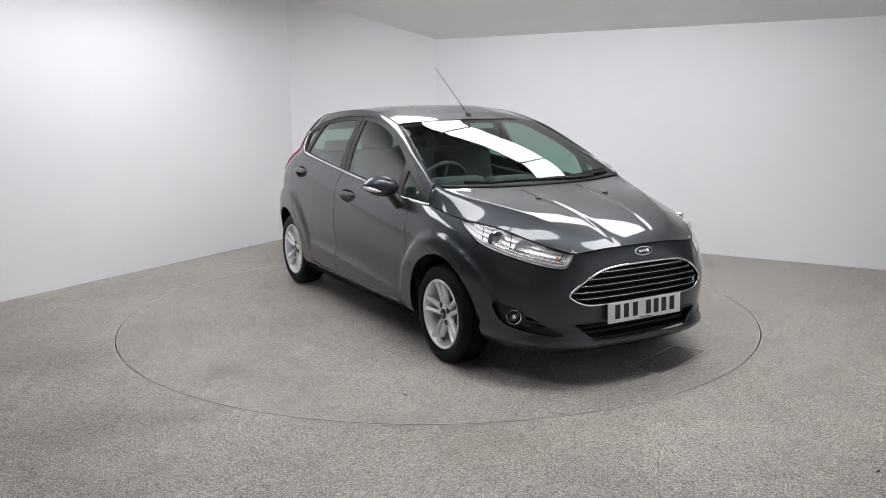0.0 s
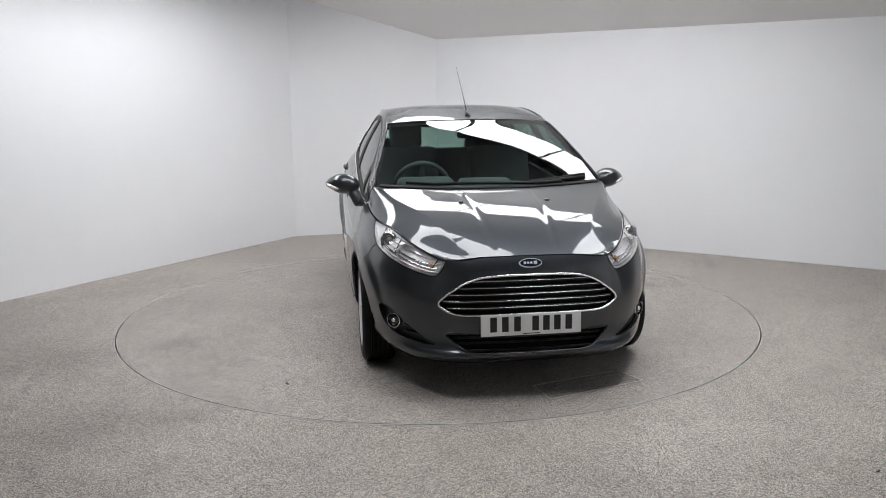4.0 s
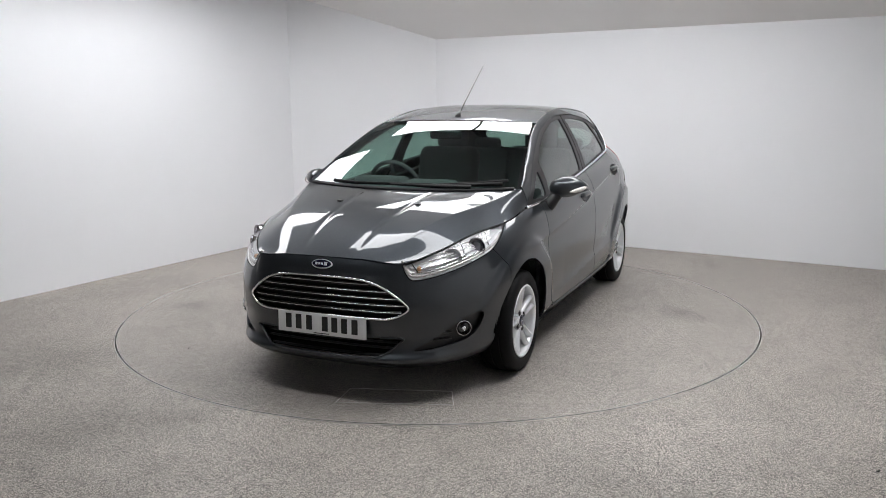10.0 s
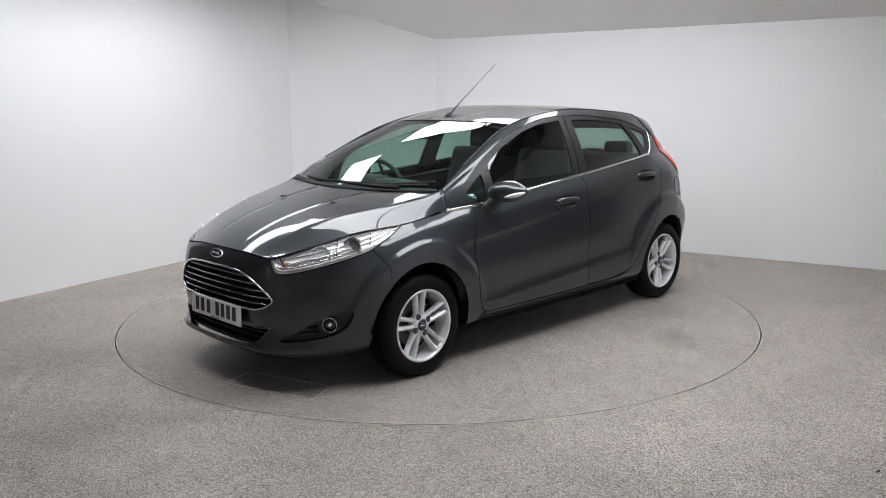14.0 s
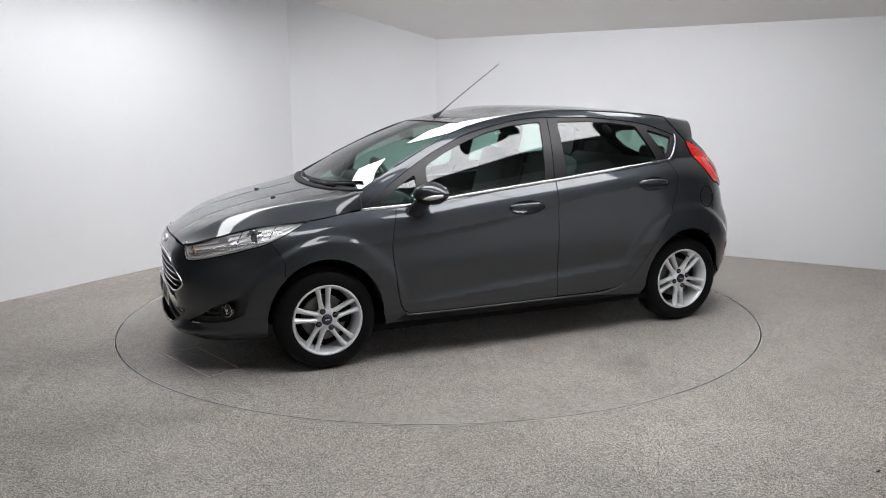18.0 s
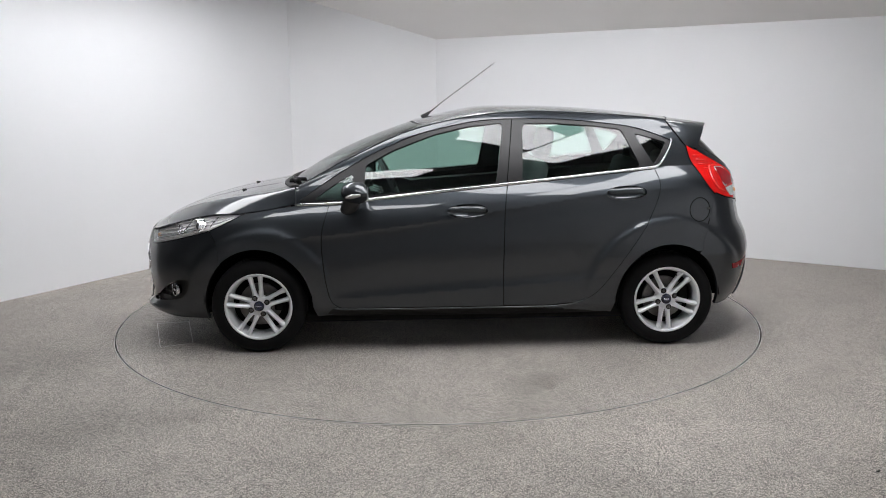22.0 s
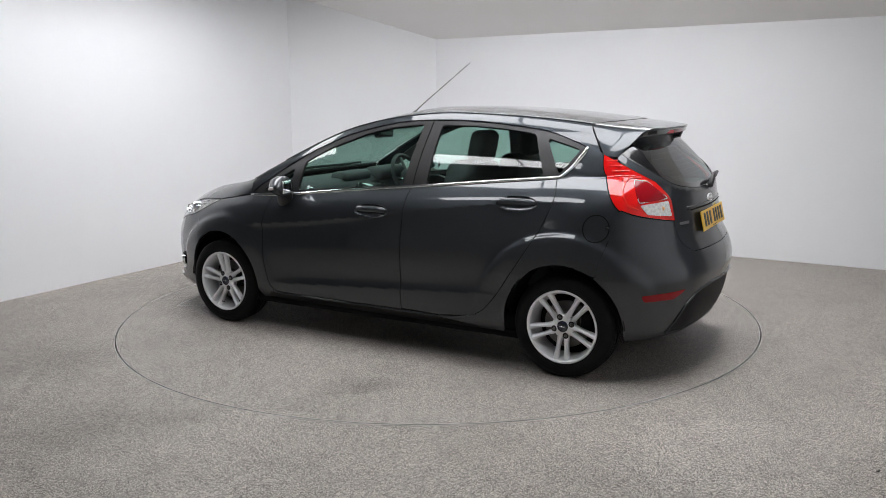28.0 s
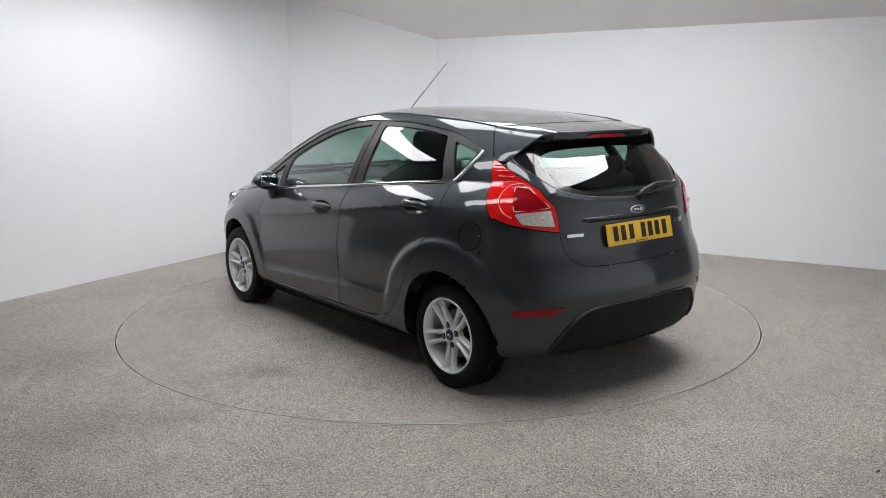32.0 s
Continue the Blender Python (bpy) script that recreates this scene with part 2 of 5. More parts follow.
def rounded(pts, r=0.02, n=5):
    """A dense polygon with straight sides and rounded corners."""
    p = np.asarray(pts, float)
    k = len(p)
    out = []
    for i in range(k):
        a, b, c = p[i - 1], p[i], p[(i + 1) % k]
        la, lc = np.linalg.norm(a - b), np.linalg.norm(c - b)
        q = min(r, la * 0.45, lc * 0.45)
        s, e = b + (a - b) / la * q, b + (c - b) / lc * q
        for j in range(n + 1):
            u = j / n
            out.append((1 - u) ** 2 * s + 2 * u * (1 - u) * b + u * u * e)
    return np.array(out)


def signed_distance(pts, poly):
    """Distance to a polygon (positive within) and the nearest point on it."""
    a = poly
    b = np.roll(poly, -1, axis=0)
    best = np.full(len(pts), 1e9)
    near = np.zeros_like(pts)
    inside = np.zeros(len(pts), bool)
    for p, q in zip(a, b):
        d = q - p
        L = d @ d
        if L < 1e-14:
            continue
        u = np.clip(((pts - p) @ d) / L, 0, 1)
        c = p + u[:, None] * d
        r = np.hypot(*(pts - c).T)
        w = r < best
        best[w], near[w] = r[w], c[w]
        if p[1] != q[1]:
            cross = ((p[1] > pts[:, 1]) != (q[1] > pts[:, 1])) & (pts[:, 0] < (q[0] - p[0]) * (pts[:, 1] - p[1]) / (q[1] - p[1]) + p[0])
            inside ^= cross
    return np.where(inside, best, -best), near


def sheet(fn, outline, holes=(), step=0.012, flange=0.012, inset=0.0, lift=0.0, thick=False):
    """A panel cut out of the surface fn(u, v): the outline (shrunk by inset), less the holes; its edges turn inwards by flange."""
    lo, hi = outline.min(0), outline.max(0)
    nu, nv = max(2, int((hi[0] - lo[0]) / step) + 1), max(2, int((hi[1] - lo[1]) / step) + 1)
    us, vs = np.linspace(lo[0] - 1e-4, hi[0] + 1e-4, nu + 1), np.linspace(lo[1] - 1e-4, hi[1] + 1e-4, nv + 1)
    st = min(us[1] - us[0], vs[1] - vs[0])
    g = np.stack(np.meshgrid(us, vs, indexing="ij"), -1).reshape(-1, 2)
    state = np.ones(len(g), bool)
    edge = np.zeros(len(g), bool)
    for poly, sign in [(outline, 1)] + [(h, -1) for h in holes]:
        d, near = signed_distance(g, poly)
        d = sign * d - (inset if inset else 0)
        grad = g - near
        ln = np.hypot(*grad.T)[:, None] + 1e-12
        snap = (np.abs(d) < 0.55 * st) & ~edge & state
        target = near + (grad / ln) * np.where(sign * signed_distance(g, poly)[0] > 0, 1, -1)[:, None] * inset if inset else near
        g[snap] = target[snap]
        edge |= snap
        state &= (d > 0) | snap
    used = -np.ones(len(g), int)
    faces = []

    def area(k):
        c = g[k]
        d = np.roll(c, -1, axis=0)
        return 0.5 * float((c[:, 0] * d[:, 1] - c[:, 1] * d[:, 0]).sum())

    for i in range(nu):
        for j in range(nv):
            q = [i * (nv + 1) + j, (i + 1) * (nv + 1) + j, (i + 1) * (nv + 1) + j + 1, i * (nv + 1) + j + 1]
            k = [x for x in q if state[x]]
            if len(k) < 3:
                continue
            if len(k) == 4 and edge[k].any():
                cuts = [([k[0], k[1], k[2]], [k[0], k[2], k[3]]), ([k[0], k[1], k[3]], [k[1], k[2], k[3]])]
                tris = max(cuts, key=lambda c: min(area(c[0]), area(c[1])))
            else:
                tris = [k]
            faces += [list(f) for f in tris if area(f) > 0.004 * st * st]
    ids = sorted({x for f in faces for x in f})
    for n, x in enumerate(ids):
        used[x] = n
    gi = g[ids]
    xyz = np.stack(fn(gi[:, 0], gi[:, 1]), -1)
    e = 1e-3
    du = np.stack(fn(gi[:, 0] + e, gi[:, 1]), -1) - np.stack(fn(gi[:, 0] - e, gi[:, 1]), -1)
    dv = np.stack(fn(gi[:, 0], gi[:, 1] + e), -1) - np.stack(fn(gi[:, 0], gi[:, 1] - e), -1)
    nrm = np.cross(du, dv)
    nrm /= np.linalg.norm(nrm, axis=1)[:, None] + 1e-12
    if (nrm * (xyz - np.array((-0.1, 0, 0.55)))).sum() < 0:
        nrm = -nrm
        faces = [f[::-1] for f in faces]
    xyz = xyz + nrm * lift
    F = [[used[x] for x in f] for f in faces]
    V = [tuple(v) for v in xyz]
    if flange:
        count = {}
        for f in F:
            for a, b in zip(f, f[1:] + f[:1]):
                count[(a, b)] = count.get((a, b), 0) + 1
        rim = [(a, b) for (a, b) in count if (b, a) not in count]
        top, low = {}, {}
        for a, b in rim:
            for x in (a, b):
                if x not in top:
                    top[x] = len(V)
                    V.append(tuple(xyz[x]))
                    low[x] = len(V)
                    V.append(tuple(xyz[x] - nrm[x] * flange))
        F += [[top[b], top[a], low[a], low[b]] for a, b in rim]
        if thick:
            n0 = len(V)
            V += [tuple(q) for q in (xyz - nrm * flange)]
            F += [[n0 + x for x in f[::-1]] for f in F[:len(faces)]]
    N = np.zeros((len(V), 3))
    N[:len(nrm)] = nrm
    if thick and flange:
        N[-len(nrm):] = -nrm
    return shaped(V, F, N)


MADE = {}


def shaped(V, F, N):
    """A mesh that keeps the surface's own normals; the turned edges take theirs from their faces."""
    me = bpy.data.meshes.new("sheet")
    me.from_pydata(V, [], F)
    me.update()
    me.polygons.foreach_set("use_smooth", [True] * len(me.polygons))
    me.normals_split_custom_set_from_vertices([tuple(n) for n in N])
    MADE[me.name] = (V, F, N)
    return me


# ---- the room ----
# Plan, anticlockwise: a white left wall, a short wall across the corner, a long right wall; plain walls close it behind the camera.
LEFT_DIR = Vector((1.79, 2.964, 0)).normalized()
RIGHT_DIR = Vector((0.841, -0.541, 0)).normalized()
A = Vector((-1.588, 3.291, 0))
B = Vector((0.003, 3.630, 0))
B1 = B + RIGHT_DIR * 8.5
WALL_H, LOW, RISE = 3.0, 2.15, 0.40


def wall(name, p, q, h, label, thick=0.12, material=None):
    """A wall from p to q with its face on that line and its thickness outwards (to the left of p to q)."""
    d = (q - p).normalized()
    out = Vector((-d.y, d.x, 0))
    bm = bmesh.new()
    vs = [bm.verts.new(v) for v in (p, q, q + out * thick, p + out * thick)]
    top = [bm.verts.new(v.co + Vector((0, 0, h))) for v in vs]
    bm.faces.new(vs[::-1])
    bm.faces.new(top)
    for i in range(4):
        j = (i + 1) % 4
        bm.faces.new((vs[i], vs[j], top[j], top[i]))
    bmesh.ops.recalc_face_normals(bm, faces=bm.faces)
    me = bpy.data.meshes.new(name)
    bm.to_mesh(me)
    bm.free()
    me.materials.append(material or M_WALL)
    return tagged(new(name, me), label, "wall", kind="structure")


N_IN = Vector((RIGHT_DIR.y, -RIGHT_DIR.x, 0))


def plan(a, b):
    """A place in the room: a metres along the right wall, b metres away from it, from the turntable's middle."""
    return RIGHT_DIR * a + N_IN * b


A9 = A - LEFT_DIR * 3.75
B9 = B + RIGHT_DIR * 5.0
CORNER_R, CORNER_B, CORNER_L = plan(4.0, (B9).dot(N_IN)), plan(4.0, 5.7), plan(-3.3, 5.7)
wall("wall_left", A9, A, WALL_H, "plain smooth white studio wall meeting the speckled floor")
wall("wall_corner", A, B, WALL_H, "short white wall across the corner of the studio")
wall("wall_right", B, CORNER_R, WALL_H, "plain smooth white studio wall under a sloping ceiling")
wall("wall_left_end", CORNER_L, A9, WALL_H, "dark grey painted wall past the end of the white one", material=M_DARKWALL)
wall("wall_end", CORNER_R, plan(4.0, -0.6), WALL_H, "dark grey painted wall beside the right wall", material=M_DARKWALL)
wall("wall_side", plan(4.0, -0.6), CORNER_B, WALL_H, "plain white wall behind the camera")
wall("wall_back", CORNER_B, plan(2.2, 5.7), WALL_H, "mid grey painted wall behind the camera", material=M_MIDWALL)
wall("wall_back_end", plan(2.2, 5.7), CORNER_L, WALL_H, "mid grey painted wall behind the camera", material=M_MIDWALL)

TABLE_R = 2.209


def disc_bm(r0, r1, z, seg=160, depth=0.02):
    """A flat ring (or a disc, r0 = 0) with some depth."""
    prof = [(max(r0, 0.001), z), (r1, z), (r1, z - depth), (max(r0, 0.001), z - depth)]
    bm = bmesh.new()
    rings = []
    for k in range(seg):
        a = 2 * math.pi * k / seg
        rings.append([bm.verts.new((r * math.cos(a), r * math.sin(a), h)) for r, h in prof])
    for k in range(seg):
        a, b = rings[k], rings[(k + 1) % seg]
        for i in range(4):
            j = (i + 1) % 4
            bm.faces.new((a[i], b[i], b[j], a[j]))
    bmesh.ops.recalc_face_normals(bm, faces=bm.faces)
    return bm


floor_root = tagged(new("floor"), "speckled grey-beige resin floor with scuffs round the turntable", "floor", kind="structure")
seg = 160
bm = bmesh.new()
inner = [bm.verts.new(((TABLE_R + 0.0115) * math.cos(2 * math.pi * k / seg), (TABLE_R + 0.0115) * math.sin(2 * math.pi * k / seg), 0)) for k in range(seg)]
outer = [bm.verts.new((14 * math.cos(2 * math.pi * k / seg), 14 * math.sin(2 * math.pi * k / seg), 0)) for k in range(seg)]
down = [bm.verts.new((v.co.x, v.co.y, -0.03)) for v in inner]
for k in range(seg):
    j = (k + 1) % seg
    bm.faces.new((inner[k], outer[k], outer[j], inner[j]))
    bm.faces.new((inner[j], down[j], down[k], inner[k]))
part("floor_sheet", bm, M_FLOOR, floor_root, smooth=False)
part("groove_bed", disc_bm(TABLE_R - 0.1, TABLE_R + 0.1, -0.028, depth=0.01), M_GROOVE, floor_root, smooth=False)
part("edge_strip", disc_bm(TABLE_R + 0.0115, TABLE_R + 0.0145, 0.0008, depth=0.02), M_ALU, floor_root, "worn aluminium edge strip", smooth=False)

# the ceiling: a slope that rises from the right wall, then level
RUN = 1.32
bm = bmesh.new()
span = [B - RIGHT_DIR * 7, B1 + RIGHT_DIR * 1]
rows = []
for off, z in ((-0.15, LOW - 0.15 * RISE), (RUN, LOW + RUN * RISE), (RUN + 0.01, LOW + RUN * RISE + 0.09)):
    rows.append([bm.verts.new(p + N_IN * off + Vector((0, 0, z))) for p in span])
for a, b in zip(rows, rows[1:]):
    bm.faces.new((a[0], a[1], b[1], b[0]))
top = bmesh.ops.extrude_face_region(bm, geom=list(bm.faces))
bmesh.ops.translate(bm, verts=[v for v in top["geom"] if isinstance(v, bmesh.types.BMVert)], vec=(0, 0, 0.1))
bmesh.ops.recalc_face_normals(bm, faces=bm.faces)
me = bpy.data.meshes.new("ceiling")
bm.to_mesh(me)
bm.free()
me.materials.append(M_CEIL)
tagged(new("ceiling", me), "pale ceiling that slopes up from the right wall", "ceiling", kind="structure")
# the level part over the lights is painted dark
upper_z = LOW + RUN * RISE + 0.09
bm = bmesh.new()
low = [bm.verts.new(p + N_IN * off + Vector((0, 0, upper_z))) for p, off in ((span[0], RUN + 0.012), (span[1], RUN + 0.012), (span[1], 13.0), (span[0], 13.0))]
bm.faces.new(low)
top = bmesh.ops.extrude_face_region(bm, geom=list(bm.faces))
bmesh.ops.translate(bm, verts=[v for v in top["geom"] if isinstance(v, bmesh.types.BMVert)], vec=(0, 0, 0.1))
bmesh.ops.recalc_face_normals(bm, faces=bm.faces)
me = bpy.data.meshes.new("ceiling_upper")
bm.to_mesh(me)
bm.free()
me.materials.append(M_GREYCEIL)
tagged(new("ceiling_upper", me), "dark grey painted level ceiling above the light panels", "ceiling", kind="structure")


def ceiling_light(sx, sy):
    """A flat light panel: glowing diffuser in a dark metal tray."""
    root = tagged(new("ceiling_light"), "rectangular white light panel in a ring under the ceiling", "ceiling light", "ring of panels over the turntable")
    part("diffuser", box_bm(sx - 0.03, sy - 0.03, 0.012), M_LIGHT, root, "glowing white diffuser", smooth=False)
    part("tray_back", box_bm(sx - 0.026, sy - 0.026, 0.006, (0, 0, 0.036)), M_BEAM, root, smooth=False)
    for y in (-sy / 2 + 0.006, sy / 2 - 0.006):
        part("tray_edge", box_bm(sx, 0.012, 0.05, (0, y, 0.015)), M_BEAM, root, smooth=False)
    for x in (-sx / 2 + 0.006, sx / 2 - 0.006):
        part("tray_edge", box_bm(0.012, sy - 0.024, 0.05, (x, 0, 0.015)), M_BEAM, root, smooth=False)
    return root


AXIS = math.degrees(math.atan2(RIGHT_DIR.y, RIGHT_DIR.x))
RING_Z = 2.64
NEAR_B = 0.95


def ring_pose(a, b, quarter):
    p = RIGHT_DIR * a + N_IN * b
    return pose(p.x, p.y, RING_Z, 0, 0, AXIS + quarter)


# rows of panels round the turntable: along the right wall, opposite, and one across each end
ROWS = [(a, -1.36, 0) for a in (-1.05, 0.15, 1.35)] + [(a, NEAR_B, 0) for a in (0.0, 1.2)] + [(-2.00, b, 90) for b in (0.02, 1.16)] + [(2.12, b, 90) for b in (-0.15, 0.99)]
first_panel = ceiling_light(1.19, 0.64)
first_panel.matrix_basis = ring_pose(*ROWS[0])
for row in ROWS[1:]:
    copy_thing(first_panel, ring_pose(*row))
narrow_panel = ceiling_light(1.06, 0.42)
narrow_panel.matrix_basis = ring_pose(-0.18, 2.34, 0)
copy_thing(narrow_panel, ring_pose(0.89, 2.34, 0))

strip_light = tagged(new("strip_light"), "narrow upright white strip light on the back wall", "strip light")
strip_light.matrix_basis = pose(*plan(-0.05, 5.66), 0, 0, AXIS)
part("diffuser", box_bm(0.09, 0.03, 1.3, (0, 0, 1.35)), M_LIGHT, strip_light, "glowing white tube cover", smooth=False)
part("backplate", box_bm(0.12, 0.02, 1.36, (0, 0.027, 1.35)), M_BEAM, strip_light, smooth=False)

# ---- turntable ----
turntable = tagged(new("turntable"), "round speckled turntable set flush in the floor", "turntable")
part("disc", disc_bm(0, TABLE_R, 0.0, depth=0.026), M_DISC, turntable, smooth=False)
part("rim", disc_bm(TABLE_R - 0.0020, TABLE_R + 0.0005, 0.0008, depth=0.02), M_ALU, turntable, "thin worn metal rim", smooth=False)
# an access cover let into the disc, outlined by thin strips
cover = [Vector((1.955, 0.30, 0)), Vector((1.745, 0.265, 0)), Vector((1.585, 0.785, 0)), Vector((1.765, 0.87, 0))]
for a, b in zip(cover, cover[1:] + cover[:1]):
    d = b - a
    m = Euler((0, 0, math.atan2(d.y, d.x))).to_matrix().to_4x4()
    c = (a + b) / 2
    part("cover_edge", box_bm(d.length, 0.004, 0.002, (c.x, c.y, 0.0004), turn=m), M_ALU, turntable, smooth=False)
part("dirt_fleck", box_bm(0.022, 0.010, 0.004, (1.491, -1.039, 0.001), bevel=0.0015, turn=Euler((0, 0, 0.6)).to_matrix().to_4x4()), M_GROOVE, turntable, "dark fleck of dirt", smooth=False)
fleck = tagged(new("dirt_fleck"), "small dark fleck of dirt lying on the floor", "dirt")
fleck.matrix_basis = pose(1.792, -2.768, 0.0, 0, 0, 20)
part("crumb", box_bm(0.016, 0.007, 0.004, (0, 0, 0.002), bevel=0.0015), M_GROOVE, fleck, smooth=False)
part("crumb", box_bm(0.006, 0.005, 0.003, (0.014, 0.006, 0.0015), bevel=0.001), M_GROOVE, fleck, smooth=False)

# ---- the car ----
# Its own axes: x forwards, y to its left, z up, from the middle of the wheelbase on the ground.
car = tagged(new("car"), "dark grey metallic five-door hatchback standing on the turntable", "car")
WHEEL_X, WHEEL_Z = 1.2445, 0.288

# plan at mid height and at the belt, from the nose round the left side to the tail
PX = [2.04, 2.034, 2.006, 1.91, 1.76, 1.55, 1.2, 0.8, 0.3, -0.26, -0.8, -1.15, -1.42, -1.62, -1.76, -1.86, -1.905, -1.918]
PY = [0.0, 0.22, 0.42, 0.575, 0.69, 0.78, 0.832, 0.85, 0.858, 0.86, 0.857, 0.845, 0.815, 0.755, 0.65, 0.46, 0.22, 0.0]
EX = [1.995, 1.988, 1.957, 1.80, 1.57, 1.313, 1.01, 0.74, 0.3, -0.26, -0.8, -1.17, -1.40, -1.56, -1.683, -1.758, -1.7985, -1.81]
EY = [0.0, 0.22, 0.415, 0.545, 0.645, 0.722, 0.752, 0.772, 0.770, 0.757, 0.735, 0.703, 0.655, 0.60, 0.53, 0.40, 0.2, 0.0]
EZ = [0.735, 0.732, 0.718, 0.765, 0.825, 0.848, 0.893, 0.905, 0.952, 1.003, 1.055, 1.088, 1.10, 1.09, 1.06, 1.02, 1.0, 0.99]
# the edge of windscreen, roof and rear glass above
RX = [1.995, 1.988, 1.957, 1.80, 1.57, 1.313, 0.998, 0.74, 0.3, -0.26, -0.8, -1.17, -1.35, -1.422, -1.464, -1.489, -1.507, -1.512]
RY = [0.0, 0.22, 0.415, 0.545, 0.645, 0.722, 0.706, 0.655, 0.572, 0.535, 0.525, 0.508, 0.49, 0.478, 0.440, 0.36, 0.2, 0.0]
RZ = [0.735, 0.732, 0.718, 0.765, 0.825, 0.848, 1.008, 1.137, 1.328, 1.425, 1.415, 1.385, 1.357, 1.335, 1.315, 1.305, 1.30, 1.30]
arc = np.concatenate([[0], np.cumsum(np.hypot(np.diff(PX), np.diff(PY)))])
S_END = arc[-1]
cPX, cEX, cEZ, cRX, cRZ = (Curve1(arc, v, True) for v in (PX, EX, EZ, RX, RZ))
cPY, cEY, cRY = (Curve1(arc, v) for v in (PY, EY, RY))
SHOULDER = Curve1([0, 0.02, 0.06, 0.12, 0.2, 0.3, 0.42], [1, 0.84, 0.56, 0.29, 0.10, 0.02, 0])
TUCK = Curve1([0.06, 0.12, 0.18, 0.24, 0.272, 0.32, 0.45, 1.5], [0.24, 0.16, 0.090, 0.032, 0.013, 0.005, 0, 0])
NOSE = Curve1([0.1, 0.16, 0.2, 0.235, 0.27, 0.32, 0.42, 0.52, 0.66, 0.75, 1.5], [-0.16, -0.09, -0.015, 0.018, -0.010, -0.02, -0.008, 0, -0.004, -0.004, -0.004])
TAIL = Curve1([0.1, 0.2, 0.28, 0.36, 0.45, 0.52, 0.56, 0.60, 0.66, 0.70, 0.745, 0.8, 1.5], [0.24, 0.13, 0.06, 0.028, 0.011, 0.0, -0.004, 0.001, 0.018, 0.036, 0.059, 0.072, 0.075])
CREASE = Curve1([-1.9, -1.07, -0.81, -0.233, 0.12, 0.84, 1.05, 1.47, 2.1], [0.98, 0.956, 0.934, 0.857, 0.805, 0.722, 0.704, 0.68, 0.66])


def body(s, z):
    """The car's skin: s metres round the plan from the nose (negative: the right side), z the height."""
    s, z = np.asarray(s, float), np.asarray(z, float)
    side = np.where(s < 0, -1.0, 1.0)
    over = np.where(np.abs(s) > S_END, -1.0, 1.0)
    a = np.abs(s)
    a = np.where(a > S_END, 2 * S_END - a, a)
    px, py, ex, ey, ez = cPX(a), cPY(a), cEX(a), cEY(a), cEZ(a)
    rx, ry, rz = cRX(a), cRY(a), cRZ(a)
    d = ez - z
    k = SHOULDER(np.maximum(d, 0))
    front = np.clip((px - 1.45) / 0.5, 0, 1) ** 1.2
    # the nose rolls over more tightly above the grille
    k = k + (np.clip(1 - d / 0.105, 0, 1) ** 1.9 - k) * np.clip((0.44 - py) / 0.12, 0, 1) * (px > 1.5)
    rear = np.clip((-1.35 - px) / 0.45, 0, 1)
    mid = 1 - np.maximum(front, rear)
    x = px + NOSE(z) * front + TAIL(z) * rear
    y = py - TUCK(z) * np.clip(py / 0.6, 0, 1) * (0.35 + 0.65 * mid)
    # the crease that rises along the doors, and the hollow above the sill
    w = np.clip((1.35 - np.abs(px)) / 0.4, 0, 1)
    q = z - CREASE(px)
    below = np.clip(-q, 0, None) / 0.055
    y = y - w * 0.0120 * below * np.exp(1 - below)
    low = z - (0.385 - 0.065 * px)
    lower = w * np.clip((0.98 - np.abs(px + 0.05)) / 0.4, 0, 1)
    above = np.clip(low, 0, None) / 0.055
    y = y - lower * 0.0110 * above * np.exp(1 - above)
    for wx in (WHEEL_X, -WHEEL_X):
        # the flared arch: a shelf round the wheel, fading towards the sill
        r = np.hypot(px - wx, z - WHEEL_Z)
        crest, rise = (0.466, 0.0105) if wx > 0 else (0.512, 0.0130)
        fade = np.clip((z - WHEEL_Z - 0.03) / 0.25, 0, 1)
        y = y + rise * (1 - np.tanh((r - crest) / 0.020)) * fade * (py > 0.5)
    x, y = x + (ex - x) * k, y + (ey - y) * k
    h = np.maximum(rz - ez, 1e-4)
    v = np.clip((z - ez) / h, 0, 1.15)
    bow = 0.10 * v * (1 - v) * np.clip(h / 0.3, 0, 1)
    ux, uy = ex + (rx - ex) * v, ey + (ry - ey) * v
    # the rounded edge of pillar and cant rail
    w2 = np.clip((v - 0.76) / 0.24, 0, 1)
    uy = uy + 0.034 * w2 * w2 * (1 - w2) * np.clip(h / 0.2, 0, 1) * np.clip(py / 0.5, 0, 1) * np.clip((px + 1.45) / 0.2, 0, 1)
    ux = ux - bow * np.clip((-1.35 - px) / 0.3, 0, 1) * 0.1
    uy = uy + bow * np.clip(py / 0.5, 0, 1)
    up = d < 0
    x, y = np.where(up, ux, x), np.where(up, uy, y)
    return x, y * side * over, z + 0 * x


_S = np.linspace(0, S_END, 1500)


def at3(x, y, z):
    """(s, z) of the skin's point nearest to a place on the left side."""
    bx, by, _ = body(_S, np.full_like(_S, z))
    return (float(_S[np.argmin((bx - x) ** 2 + (by - y) ** 2)]), z)


def atx(x, z):
    """(s, z) where the left side of the skin has that x."""
    bx, by, _ = body(_S, np.full_like(_S, z))
    return (float(np.interp(-x, -bx, _S)), z)


